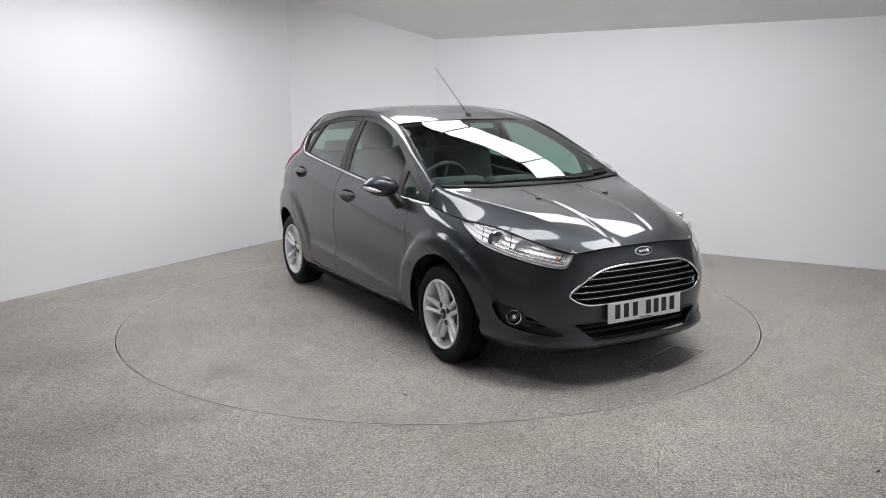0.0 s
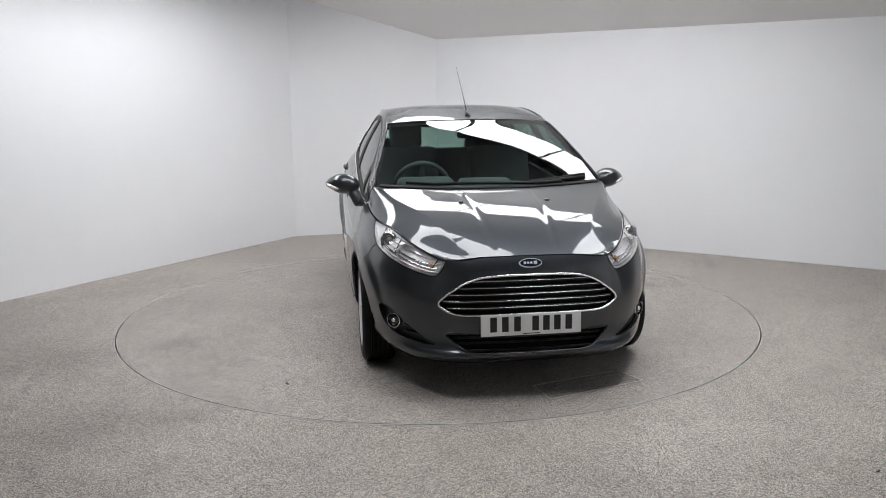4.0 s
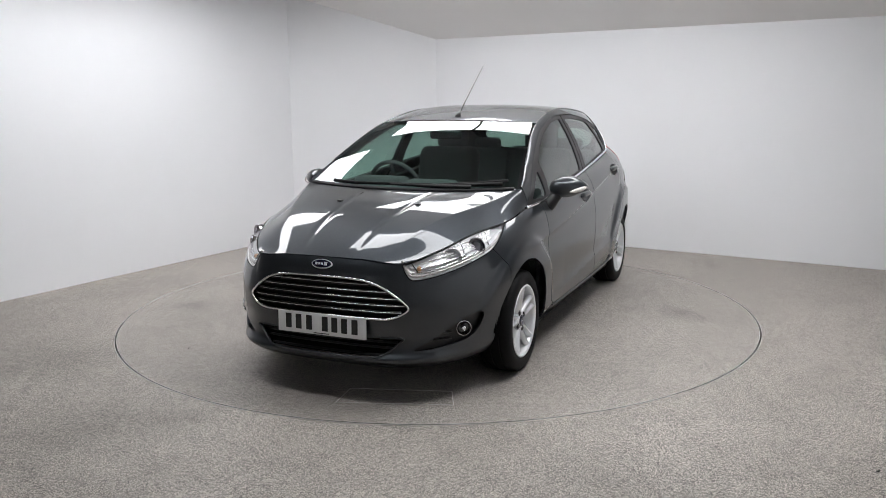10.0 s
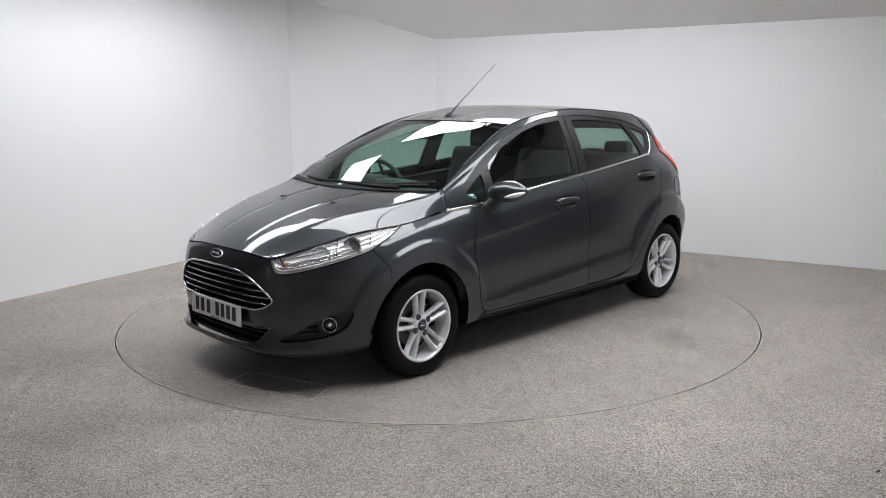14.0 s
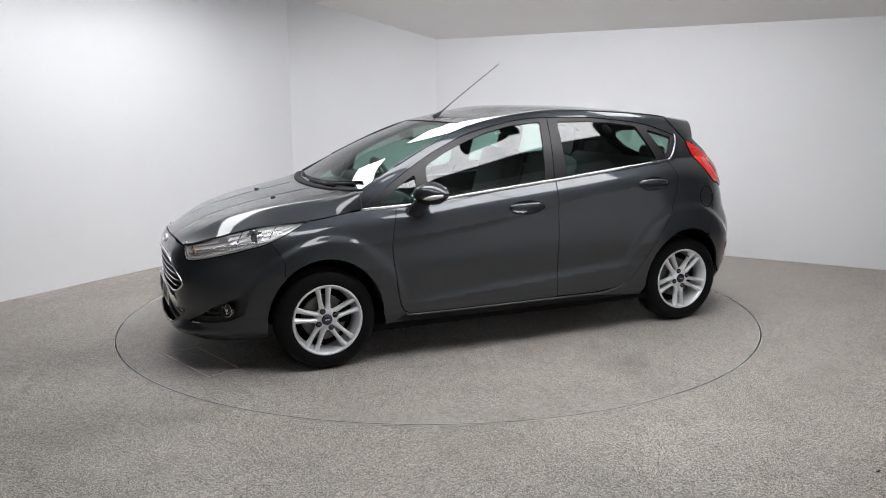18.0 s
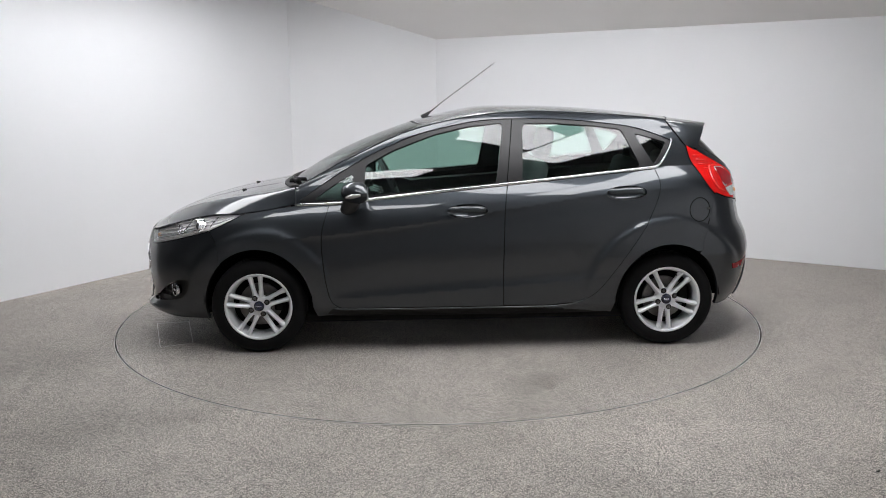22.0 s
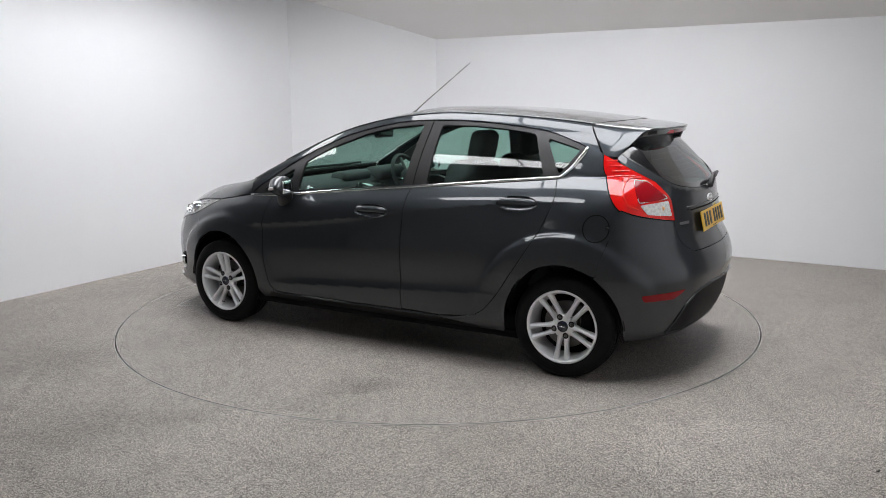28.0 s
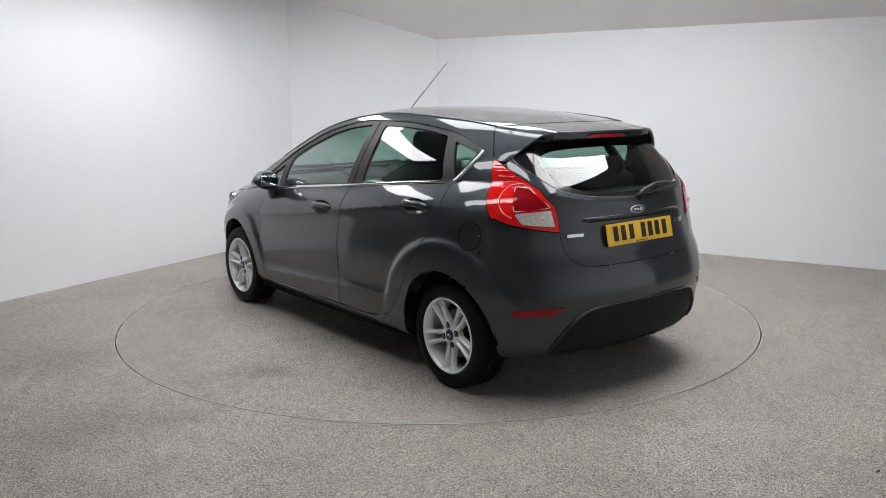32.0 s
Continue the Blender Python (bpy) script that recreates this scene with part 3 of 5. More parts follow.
def aty(y, z, tail=False):
    """(s, z) where the nose (or the tail) has that y."""
    n = 700
    part_s = _S[:n] if not tail else _S[-n:][::-1]
    by = np.maximum.accumulate(body(part_s, np.full_like(part_s, z))[1])
    return (float(np.interp(y, by + np.arange(n) * 1e-9, part_s)), z)


def xz(pts):
    return np.array([atx(*p) for p in pts])


def arch(wx, a0=0, a1=180, n=26, rx=0.328, rz=0.352):
    """Points of a wheel arch, from its front foot over the top to its rear foot."""
    return [(wx + rx * math.cos(radians(a0 + (a1 - a0) * i / n)), WHEEL_Z + rz * math.sin(radians(a0 + (a1 - a0) * i / n))) for i in range(n + 1)]


def both(name, me, material, label=""):
    """A part of the left side and its mirror image."""
    return pair(name, me, material, (car, car), label)


def pair(name, me, material, parents, label=""):
    """A mesh under one parent, and its mirror image under the other."""
    c = mirror_mesh_plain(me)
    return part_mesh(name, me, material, parents[0], label), part_mesh(name, c, material, parents[1], label)


def pair_bm(name, bm, material, parents, label="", sharp=None):
    me = bpy.data.meshes.new(name)
    bm.to_mesh(me)
    bm.free()
    if sharp:
        flat_edges(me, sharp)
    return pair(name, me, material, parents, label)


def skin(pts, lift=0.0):
    """Places on the skin for (s, z) points, lifted off it."""
    p = np.asarray(pts, float)
    q = np.stack(body(p[:, 0], p[:, 1]), -1)
    e = 2e-3
    du = np.stack(body(p[:, 0] + e, p[:, 1]), -1) - np.stack(body(p[:, 0] - e, p[:, 1]), -1)
    dv = np.stack(body(p[:, 0], p[:, 1] + e), -1) - np.stack(body(p[:, 0], p[:, 1] - e), -1)
    n = np.cross(du, dv)
    n /= np.linalg.norm(n, axis=1)[:, None] + 1e-9
    n *= np.where((n * (q - np.array((-0.1, 0, 0.55)))).sum(1) < 0, -1, 1)[:, None]
    return [tuple(v) for v in q + n * lift]


def mirror_mesh_plain(me):
    c = mirror_mesh(me)
    c.materials.clear()
    return c


def lerp_edge(pts, n=12):
    return list(map(tuple, smooth_loop(pts, n, closed=False)))


GAP = 0.0032
# seams seen from the side (x, z)
SEAM_F = lerp_edge([(0.80, 0.905), (0.815, 0.86), (0.845, 0.75), (0.852, 0.66), (0.846, 0.57), (0.828, 0.42), (0.80, 0.315), (0.745, 0.275)])
SEAM_B = lerp_edge([(-0.265, 1.003), (-0.245, 0.85), (-0.235, 0.55), (-0.235, 0.28)])
SEAM_R = lerp_edge([(-1.165, 1.087), (-1.185, 0.99), (-1.150, 0.875), (-1.085, 0.75), (-0.955, 0.553), (-0.86, 0.42), (-0.78, 0.335), (-0.70, 0.295)])
SILL_Z = 0.275


def belt(x):
    return float(cEZ(atx(x, 0.9)[0]) if x > 1.2 else np.interp(x, EX[::-1], EZ[::-1]))


def belt_line(x0, x1, n=24, dz=0.0):
    return [(x0 + (x1 - x0) * i / n, belt(x0 + (x1 - x0) * i / n) + dz) for i in range(n + 1)]


def oval(x, z, a, b, tilt=0.0, n=36):
    c, q = math.cos(radians(tilt)), math.sin(radians(tilt))
    return xz([(x + a * math.cos(t) * c - b * math.sin(t) * q, z + a * math.cos(t) * q + b * math.sin(t) * c) for t in (2 * math.pi * i / n for i in range(n))])


CUP_F, CUP_R = oval(-0.02, 0.853, 0.122, 0.040, -2), oval(-0.975, 0.948, 0.120, 0.039, -2)
# front door and rear door skins
poly = SEAM_F + [(0.3, SILL_Z), (-0.235, SILL_Z)] + SEAM_B[::-1] + belt_line(-0.25, 0.79, dz=-0.006)
front_door, front_door_r = both("front_door", sheet(body, xz(poly), [CUP_F], inset=GAP), M_PAINT)
poly = SEAM_B + [(-0.5, SILL_Z)] + SEAM_R[::-1] + belt_line(-1.155, -0.27, dz=-0.006)
rear_door, rear_door_r = both("rear_door", sheet(body, xz(poly), [CUP_R], inset=GAP), M_PAINT)

# front wing
HL_LOW = [(1.955, 0.420, 0.714), (1.964, 0.444, 0.672), (1.950, 0.478, 0.637), (1.89, 0.556, 0.646), (1.78, 0.637, 0.674), (1.64, 0.71, 0.712), (1.543, 0.745, 0.741), (1.43, 0.752, 0.79), (1.313, 0.730, 0.845)]
hl_low = [at3(*p) for p in HL_LOW]
hl_low = [tuple(p) for p in smooth_loop(hl_low, 8, closed=False)]
s_tip = hl_low[-1][0]
seam_bump = xz(lerp_edge([(1.535, 0.738), (1.50, 0.69), (1.475, 0.63), (1.478, 0.545)]))
i_bend = min(range(len(hl_low)), key=lambda i: abs(hl_low[i][0] - seam_bump[0][0]))
top_edge = [(s, float(cEZ(s)) - 0.002) for s in np.linspace(s_tip, atx(1.01, 0.885)[0], 12)]
back = xz([(0.94, 0.893), (0.81, 0.902)] + SEAM_F[1:] + [(0.80, 0.225), (0.893, 0.215)])
wing_arch = xz(arch(WHEEL_X, 180, 45))
poly = np.array(hl_low[i_bend:] + top_edge + list(map(tuple, back)) + list(map(tuple, wing_arch)) + list(map(tuple, seam_bump[::-1])))
both("front_wing", sheet(body, poly, inset=GAP), M_PAINT)

# front bumper with its openings
bump_arch = xz(arch(WHEEL_X, 48, -15))
s_edge = bump_arch[-1][0]
low_edge = [(s, 0.178 + 0.02 * (s / s_edge) ** 3) for s in np.linspace(s_edge, 0, 24)]
nose_edge = [(s, float(cEZ(s)) - 0.004) for s in np.linspace(0, hl_low[0][0] - 0.008, 12)]
half = nose_edge + hl_low[:i_bend] + list(map(tuple, seam_bump)) + list(map(tuple, bump_arch)) + low_edge[:-1]


def full_from(h):
    """A polygon over both sides out of its left half, which starts and ends at the middle."""
    return np.array(list(h) + [(-s, z) for s, z in list(h)[::-1] if abs(s) > 1e-4])


GRILLE = [aty(y, z) for y, z in ((0.0, 0.643), (0.18, 0.640), (0.30, 0.621), (0.40, 0.565), (0.462, 0.507), (0.44, 0.474), (0.375, 0.447), (0.27, 0.441), (0.0, 0.441))]
grille_half = [tuple(p) for p in smooth_loop(GRILLE, 6, closed=False)]
grille_poly = full_from(grille_half)
INTAKE = [aty(y, z) for y, z in ((0.0, 0.335), (0.22, 0.337), (0.425, 0.345), (0.40, 0.31), (0.345, 0.265), (0.27, 0.246), (0.0, 0.243))]
intake_half = [tuple(p) for p in smooth_loop(INTAKE, 5, closed=False)]
intake_poly = full_from(intake_half)
fog_poly = smooth_loop([at3(*p) for p in ((1.965, 0.475, 0.282), (1.90, 0.565, 0.335), (1.83, 0.635, 0.395), (1.74, 0.69, 0.435), (1.665, 0.735, 0.44), (1.69, 0.72, 0.36), (1.75, 0.68, 0.315), (1.87, 0.59, 0.288))], 6)
fog_right = fog_poly * np.array((-1, 1))
part_mesh("front_bumper", sheet(body, full_from(half), [grille_poly, intake_poly, fog_poly, fog_right], step=0.01, flange=0.02), M_PAINT, car)

# bonnet
side_s = np.linspace(hl_low[0][0] - 0.008, atx(1.01, 0.89)[0], 40)
sx_, sy_, sz_ = cEX(side_s), cEY(side_s), cEZ(side_s)
t_side = np.concatenate([[0], np.cumsum(np.sqrt(np.diff(sx_) ** 2 + np.diff(sy_) ** 2 + np.diff(sz_) ** 2))])
t_side = t_side / t_side[-1]
bSX, bSY, bSZ = Curve1(t_side, sx_), Curve1(t_side, sy_), Curve1(t_side, sz_)
bCX = Curve1([0, 1], [1.992, 1.150])
bCZ = Curve1([1.10, 1.312, 1.428, 1.545, 1.662, 1.779, 1.87, 1.94, 1.992], [0.990, 0.956, 0.935, 0.910, 0.880, 0.842, 0.802, 0.765, 0.734])


def bonnet(u, v):
    """A flat crowned panel that rolls down at its sides and steepens to the nose; two creases run back from the badge."""
    a = np.abs(u)
    cx = bCX(v)
    cz = bCZ(cx)
    x = cx + (bSX(v) - cx) * a ** 2.2
    y = bSY(v) * a
    back = np.clip((v - 0.30) / 0.65, 0, 1)
    back = back * back * (3 - 2 * back)
    heel = np.clip((v - 0.72) / 0.28, 0, 1) ** 2
    drop = 0.10 * a ** 2 + 0.90 * np.clip((a - 0.70 - (0.14 + 0.06 * heel) * back) / (0.30 - (0.14 + 0.06 * heel) * back), 0, 1) ** (1.25 + 0.3 * back + 1.8 * heel)
    x = x - 0.020 * heel * np.sin(np.pi * np.clip((a - 0.72) / 0.28, 0, 1))
    # the front edge follows the bumper's
    lead = np.clip(1 - v / 0.32, 0, 1)
    lead = lead * lead * (3 - 2 * lead)
    edge = np.clip((0.735 - cEZ(0.40 * a)) / (0.735 - cEZ(0.40)), 0, 1)
    drop = drop + (edge - drop) * lead
    cz = cz + 0.033 * heel * a ** 3
    z = cz - (cz - bSZ(v)) * drop
    on = np.clip(v / 0.22, 0, 1) * np.clip((1 - v) / 0.08, 0, 1)
    z = z - 0.0028 * np.exp(-((y - 0.150 - 0.075 * v) / 0.020) ** 2) * on
    return x, np.sign(u) * y, z


rows = []
bm = bmesh.new()
for q in np.linspace(0.88, 1.0, 10):
    p = Vector([float(c) for c in bonnet(np.array(q), np.array(1.0))])
    zb = min(max(p.z, 0.900), 1.003)
    b = Vector([float(c) for c in body(atx(0.980, zb)[0], zb)])
    b.y = b.y if q > 0.93 else min(b.y, p.y + 0.012)
    rows.append([bm.verts.new(p + Vector((-0.004, -0.002, -0.002)) + (b - p) * f) for f in (0, 0.5, 1.0)])
for a, b in zip(rows, rows[1:]):
    for i in range(2):
        bm.faces.new((a[i], a[i + 1], b[i + 1], b[i]))
pair_bm("pillar_foot", bm, M_PAINT, (car, car))
part_mesh("bonnet", sheet(bonnet, np.array([(-1, 0.0), (1, 0.0), (1, 1), (-1, 1)]), step=0.0125, flange=0.015, inset=0.002), M_PAINT, car)

# windscreen and roof
wC = Curve1([0, 0.3, 0.55, 0.78, 1], [1.115, 0.886, 0.694, 0.504, 0.315]), Curve1([0, 0.3, 0.55, 0.78, 1], [0.990, 1.130, 1.224, 1.298, 1.362])
wS = (Curve1([0, 0.33, 0.66, 1], [0.985, 0.74, 0.50, 0.236]), Curve1([0, 0.33, 0.66, 1], [0.694, 0.644, 0.600, 0.545]), Curve1([0, 0.33, 0.66, 1], [1.004, 1.138, 1.250, 1.352]))


def screen(u, v):
    a = np.abs(u)
    x = wC[0](v) + (wS[0](v) - wC[0](v)) * a ** 2
    z = wC[1](v) + (wS[2](v) - wC[1](v)) * a ** 2.2
    return x, np.sign(u) * a * wS[1](v), z


ws = part_mesh("windscreen", sheet(screen, np.array([(-0.985, 0.0), (0.985, 0.0), (0.985, 1), (-0.985, 1)]), step=0.04, flange=0), M_GLASS, car, "green-tinted windscreen")
ws.visible_shadow = False
rC = Curve1([-1.39, -1.19, -0.937, -0.646, -0.372, -0.097, 0.011, 0.204, 0.315], [1.380, 1.408, 1.434, 1.455, 1.463, 1.455, 1.436, 1.396, 1.366])


def roof(u, v):
    a = np.abs(u)
    cx = 0.308 - v * (0.308 + 1.37)
    ex = 0.236 - v * (0.236 + 1.29)
    ss = np.interp(-ex, -cRX(_S), _S)
    ey, ez = cRY(ss), cRZ(ss)
    x = cx + (ex - cx) * a ** 2
    z = rC(cx) - (rC(cx) - ez) * a ** 3.0
    return x, np.sign(u) * a * ey, z


part_mesh("roof", sheet(roof, np.array([(-1, 0.0), (1, 0.0), (1, 1), (-1, 1)]), step=0.025, flange=0.012, inset=0.002), M_PAINT, car)

# body side: A-pillar, cant rail, C-pillar and rear quarter in one
DLO = [(0.995, 0.905), (0.915, 0.968), (0.626, 1.146), (0.42, 1.243), (0.25, 1.306), (0.0, 1.362), (-0.15, 1.382), (-0.31, 1.388), (-0.6, 1.383), (-0.87, 1.358), (-1.07, 1.328), (-1.24, 1.272), (-1.296, 1.247), (-1.285, 1.215), (-1.23, 1.135), (-1.185, 1.092)]
dlo_up = lerp_edge(DLO[:12], 6)
dlo_back = lerp_edge(DLO[12:], 6)
dlo_xz = dlo_up + dlo_back
dlo_poly = xz(dlo_xz + belt_line(-1.16, 0.98, dz=0.0))
s_roof = np.linspace(atx(0.985, 1.005)[0], atx(-1.288, 1.365)[0], 60)
roof_edge = [(s, float(cRZ(s))) for s in s_roof]
gate_seam = [at3(-1.31, 0.52, 1.335), at3(-1.345, 0.555, 1.28), at3(-1.383, 0.595, 1.212)]
tail_out = smooth_loop([at3(*p) for p in ((-1.383, 0.591, 1.212), (-1.40, 0.63, 1.13), (-1.445, 0.69, 1.035), (-1.488, 0.727, 0.967), (-1.53, 0.74, 0.925))], 6, closed=False)
quarter_low = xz([(-1.515, 0.86), (-1.48, 0.74), (-1.45, 0.66), (-1.44, 0.59)])
rear_arch = xz(arch(-WHEEL_X, 120, 0))
foot = xz([(-0.90, 0.215), (-0.80, 0.225), (-0.64, 0.243), (-0.49, 0.258), (-0.50, 0.271), (-0.62, 0.277)])
poly = np.array(roof_edge + gate_seam + list(map(tuple, tail_out)) + list(map(tuple, quarter_low)) + list(map(tuple, rear_arch)) + list(map(tuple, foot))
                + list(map(tuple, xz(SEAM_R[::-1]))) + list(map(tuple, xz(dlo_back[::-1]))) + list(map(tuple, xz(dlo_up[::-1]))))
both("body_side", sheet(body, poly, inset=0.0015, step=0.01), M_PAINT)
# sill in black instead of body colour: the shade below the doors is painted in
sill_poly = xz([(0.80, SILL_Z - 0.003), (-0.485, SILL_Z - 0.003), (-0.485, 0.256), (-0.64, 0.240), (0.83, 0.238)])
both("sill", sheet(body, sill_poly, lift=0.0005, flange=0.016), M_SLAT, "sill under the doors, its shade put in as black")
both("sill_trim", sheet(body, xz([(0.885, 0.236), (-0.885, 0.236), (-0.9, 0.165), (0.9, 0.165)]), lift=-0.014), M_SLAT, "sill under the doors, its shade put in as black trim")

bead = lerp_edge([(0.78, 0.276), (0.70, 0.2715), (0.3, 0.270), (-0.3, 0.270), (-0.52, 0.271), (-0.66, 0.284), (-0.74, 0.312)], 8)
pair_bm("sill_bead", tube_bm(skin(xz(bead), 0.0045), 0.0055, 8), M_PAINT, (car, car))

# glasshouse: black surround, then the panes
front_pane = rounded([(0.60, 0.945), (0.585, 1.125), (0.415, 1.213), (0.16, 1.304), (-0.03, 1.345), (-0.252, 1.366), (-0.198, 1.012)], 0.02)
quarter_pane = rounded([(0.905, 0.925), (0.66, 1.082), (0.668, 0.925)], 0.02)
rear_pane = rounded([(-0.357, 1.025), (-0.375, 1.362), (-0.60, 1.360), (-0.80, 1.345), (-0.985, 1.322), (-1.085, 1.095)], 0.025)
back_pane = rounded([(-1.06, 1.298), (-1.262, 1.240), (-1.168, 1.105)], 0.02)
panes = [xz(p) for p in (front_pane, quarter_pane, rear_pane, back_pane)]
both("window_surround", sheet(body, dlo_poly, panes, step=0.008, lift=-0.006, flange=0.02), M_BLACK, "matt black window surround")
for nm, p in zip(("side_window", "quarter_light", "rear_side_window", "rear_quarter_light"), panes):
    for o in both(nm, sheet(body, p, step=0.03, lift=-0.012, flange=0), M_GLASS, "green-tinted side glass"):
        o.visible_shadow = False

# ---- car: tail ----
TL = [(-1.383, 0.591, 1.212), (-1.475, 0.585, 1.165), (-1.59, 0.570, 1.105), (-1.68, 0.545, 1.045), (-1.742, 0.522, 0.988), (-1.766, 0.517, 0.93), (-1.778, 0.517, 0.865)]
tl_in = [at3(*p) for p in TL]
tl_low = [at3(-1.70, 0.60, 0.880), at3(-1.60, 0.685, 0.905), at3(-1.53, 0.738, 0.935)]
tail_poly = np.array([tuple(p) for p in smooth_loop(tl_in, 6, closed=False)] + [tuple(p) for p in smooth_loop([tl_in[-1]] + tl_low, 5, closed=False)][1:] + [tuple(p) for p in tail_out[::-1]][1:-1])


def across(half_pts):
    """A polygon over the tail out of its left half, which starts and ends at the middle."""
    h = list(map(tuple, half_pts))
    return np.array(h + [(2 * S_END - s, z) for s, z in h[::-1] if abs(s - S_END) > 1e-4])


gate_low = [tuple(p) for p in smooth_loop([tl_in[-1], aty(0.502, 0.79, True), aty(0.475, 0.735, True), aty(0.42, 0.700, True), aty(0.33, 0.690, True), (S_END, 0.688)], 6, closed=False)]
gate_half = [(S_END, 1.318), aty(0.30, 1.316, True), aty(0.48, 1.306, True), aty(0.525, 1.270, True)] + [at3(-1.455, 0.590, 1.195)] + [tuple(p) for p in smooth_loop(tl_in[1:], 6, closed=False)] + gate_low[1:]
GLASS = [(0.0, 1.010), (0.20, 1.017), (0.35, 1.034), (0.45, 1.060), (0.505, 1.098), (0.540, 1.142), (0.562, 1.180), (0.566, 1.215), (0.545, 1.262), (0.47, 1.290), (0.2, 1.299), (0.0, 1.300)]
glass_half = [tuple(p) for p in smooth_loop([aty(y, z, True) for y, z in GLASS], 5, closed=False)]
glass_poly = across(glass_half)
CLEAR = [(0.0, 1.035), (0.20, 1.042), (0.33, 1.060), (0.42, 1.092), (0.475, 1.145), (0.475, 1.205), (0.39, 1.242), (0.2, 1.255), (0.0, 1.257)]
clear_poly = across([tuple(p) for p in smooth_loop([aty(y, z, True) for y, z in CLEAR], 5, closed=False)])
tailgate = part_mesh("tailgate", sheet(body, across(gate_half), [glass_poly], step=0.011, inset=GAP), M_PAINT, car)
part("glass_seal", tube_bm(skin(glass_poly, -0.002), 0.0042, 6, True), M_GLOSS, tailgate)
part_mesh("rear_window_border", sheet(body, glass_poly, [clear_poly], step=0.012, lift=-0.004, flange=0.0), M_GLOSS, tailgate, "gloss black glass border")
o = part_mesh("rear_window", sheet(body, clear_poly, step=0.03, lift=-0.004, flange=0), M_REARGLASS, tailgate, "dark tinted rear window")
o.visible_shadow = False
for k in range(7):
    z = 1.085 + k * 0.024
    ys = 0.36 + 0.09 * math.sin((k + 1) / 8 * math.pi)
    a, b = aty(ys, z, True)[0], 2 * S_END - aty(ys, z, True)[0]
    part("heating_wire", tube_bm(skin([(a + (b - a) * i / 14, z) for i in range(15)], -0.006), 0.0006, 4), M_BLACK, tailgate)

# spoiler with side fins over the rear window
SPAN = [0, 0.4, 0.62, 0.72, 0.82, 0.92, 1]
fFx, fFy, fFz = (Curve1(SPAN, v) for v in ([-1.373, -1.357, -1.318, -1.290, -1.319, -1.356, -1.391], [0.0, 0.268, 0.415, 0.503, 0.544, 0.581, 0.609], [1.382, 1.379, 1.375, 1.366, 1.318, 1.262, 1.209]))
fRx, fRy, fRz = (Curve1(SPAN, v) for v in ([-1.612, -1.604, -1.575, -1.550, -1.525, -1.493, -1.462], [0.0, 0.26, 0.388, 0.440, 0.494, 0.547, 0.588], [1.342, 1.341, 1.340, 1.326, 1.290, 1.244, 1.198]))


def spoiler(u, v):
    a = np.abs(u)
    x = fFx(a) + (fRx(a) - fFx(a)) * v
    y = fFy(a) + (fRy(a) - fFy(a)) * v + 0.034 * v * (1 - v) * np.clip((a - 0.62) / 0.1, 0, 1) * np.clip((1.12 - a) / 0.2, 0, 1)
    z = fFz(a) + (fRz(a) - fFz(a)) * v + 0.016 * v * (1 - v) * np.clip(1 - a, 0, 1)
    return x, np.sign(u) * y, z


sq = np.array([(-1, 0.0), (1, 0.0), (1, 1), (-1, 1)])
part_mesh("spoiler", sheet(spoiler, sq, step=0.02, flange=0.012, thick=True), M_PAINT, car)
part_mesh("spoiler_underside", sheet(spoiler, np.array([(-0.72, 0.25), (0.72, 0.25), (0.69, 0.985), (-0.69, 0.985)]), step=0.03, lift=-0.013, flange=0.022, thick=True), M_GLOSS, car, "gloss black spoiler underside")
bl = bmesh.new()
vs = [bl.verts.new((-1.598 - 0.010 * k + 0.006 * (y / 0.15) ** 2, y, 1.324 - 0.017 * j)) for y in np.linspace(-0.15, 0.15, 9) for k in (0, 1) for j in (0, 1)]
for i in range(8):
    q = vs[i * 4:i * 4 + 8]
    for f in ((0, 1, 5, 4), (2, 6, 7, 3), (0, 4, 6, 2), (1, 3, 7, 5)):
        bl.faces.new([q[x] for x in f])
bl.faces.new(vs[0:2] + [vs[3], vs[2]])
bl.faces.new([vs[32], vs[34], vs[35], vs[33]])
bmesh.ops.recalc_face_normals(bl, faces=bl.faces)
part("brake_light", bl, M_DEEPRED, car, "high-level red brake light", smooth=False)

# rear bumper, black insert, reflectors
r_arch = xz(arch(-WHEEL_X, 122, 189))
s_foot = r_arch[-1][0]
r_low = [(s, 0.235 + 0.01 * ((s - s_foot) / (S_END - s_foot)) ** 1.5) for s in np.linspace(s_foot, S_END, 20)]
r_half = list(gate_low[::-1]) + [tuple(p) for p in smooth_loop([tl_in[-1]] + tl_low, 5, closed=False)][1:] + list(map(tuple, quarter_low)) + list(map(tuple, r_arch)) + r_low
INSERT = [(0.0, 0.498), (0.22, 0.497), (0.38, 0.484), (0.45, 0.455), (0.515, 0.395), (0.555, 0.32), (0.57, 0.262)]
ins_half = [tuple(p) for p in smooth_loop([aty(y, z, True) for y, z in INSERT], 5, closed=False)] + [aty(0.4, 0.256, True), (S_END, 0.256)]
ins_poly = across(ins_half)
rear_bumper = part_mesh("rear_bumper", sheet(body, across(r_half), [ins_poly], step=0.011, flange=0.02), M_PAINT, car)
part_mesh("bumper_insert", sheet(body, ins_poly, step=0.015, lift=-0.006, flange=0.02), M_GRAIN, rear_bumper, "grained black plastic insert")
pair_bm("insert_lip", tube_bm(skin(ins_half[:-2], -0.001), 0.011, 8, squash=(1.0, 0.6)), M_PAINT, (rear_bumper, rear_bumper))
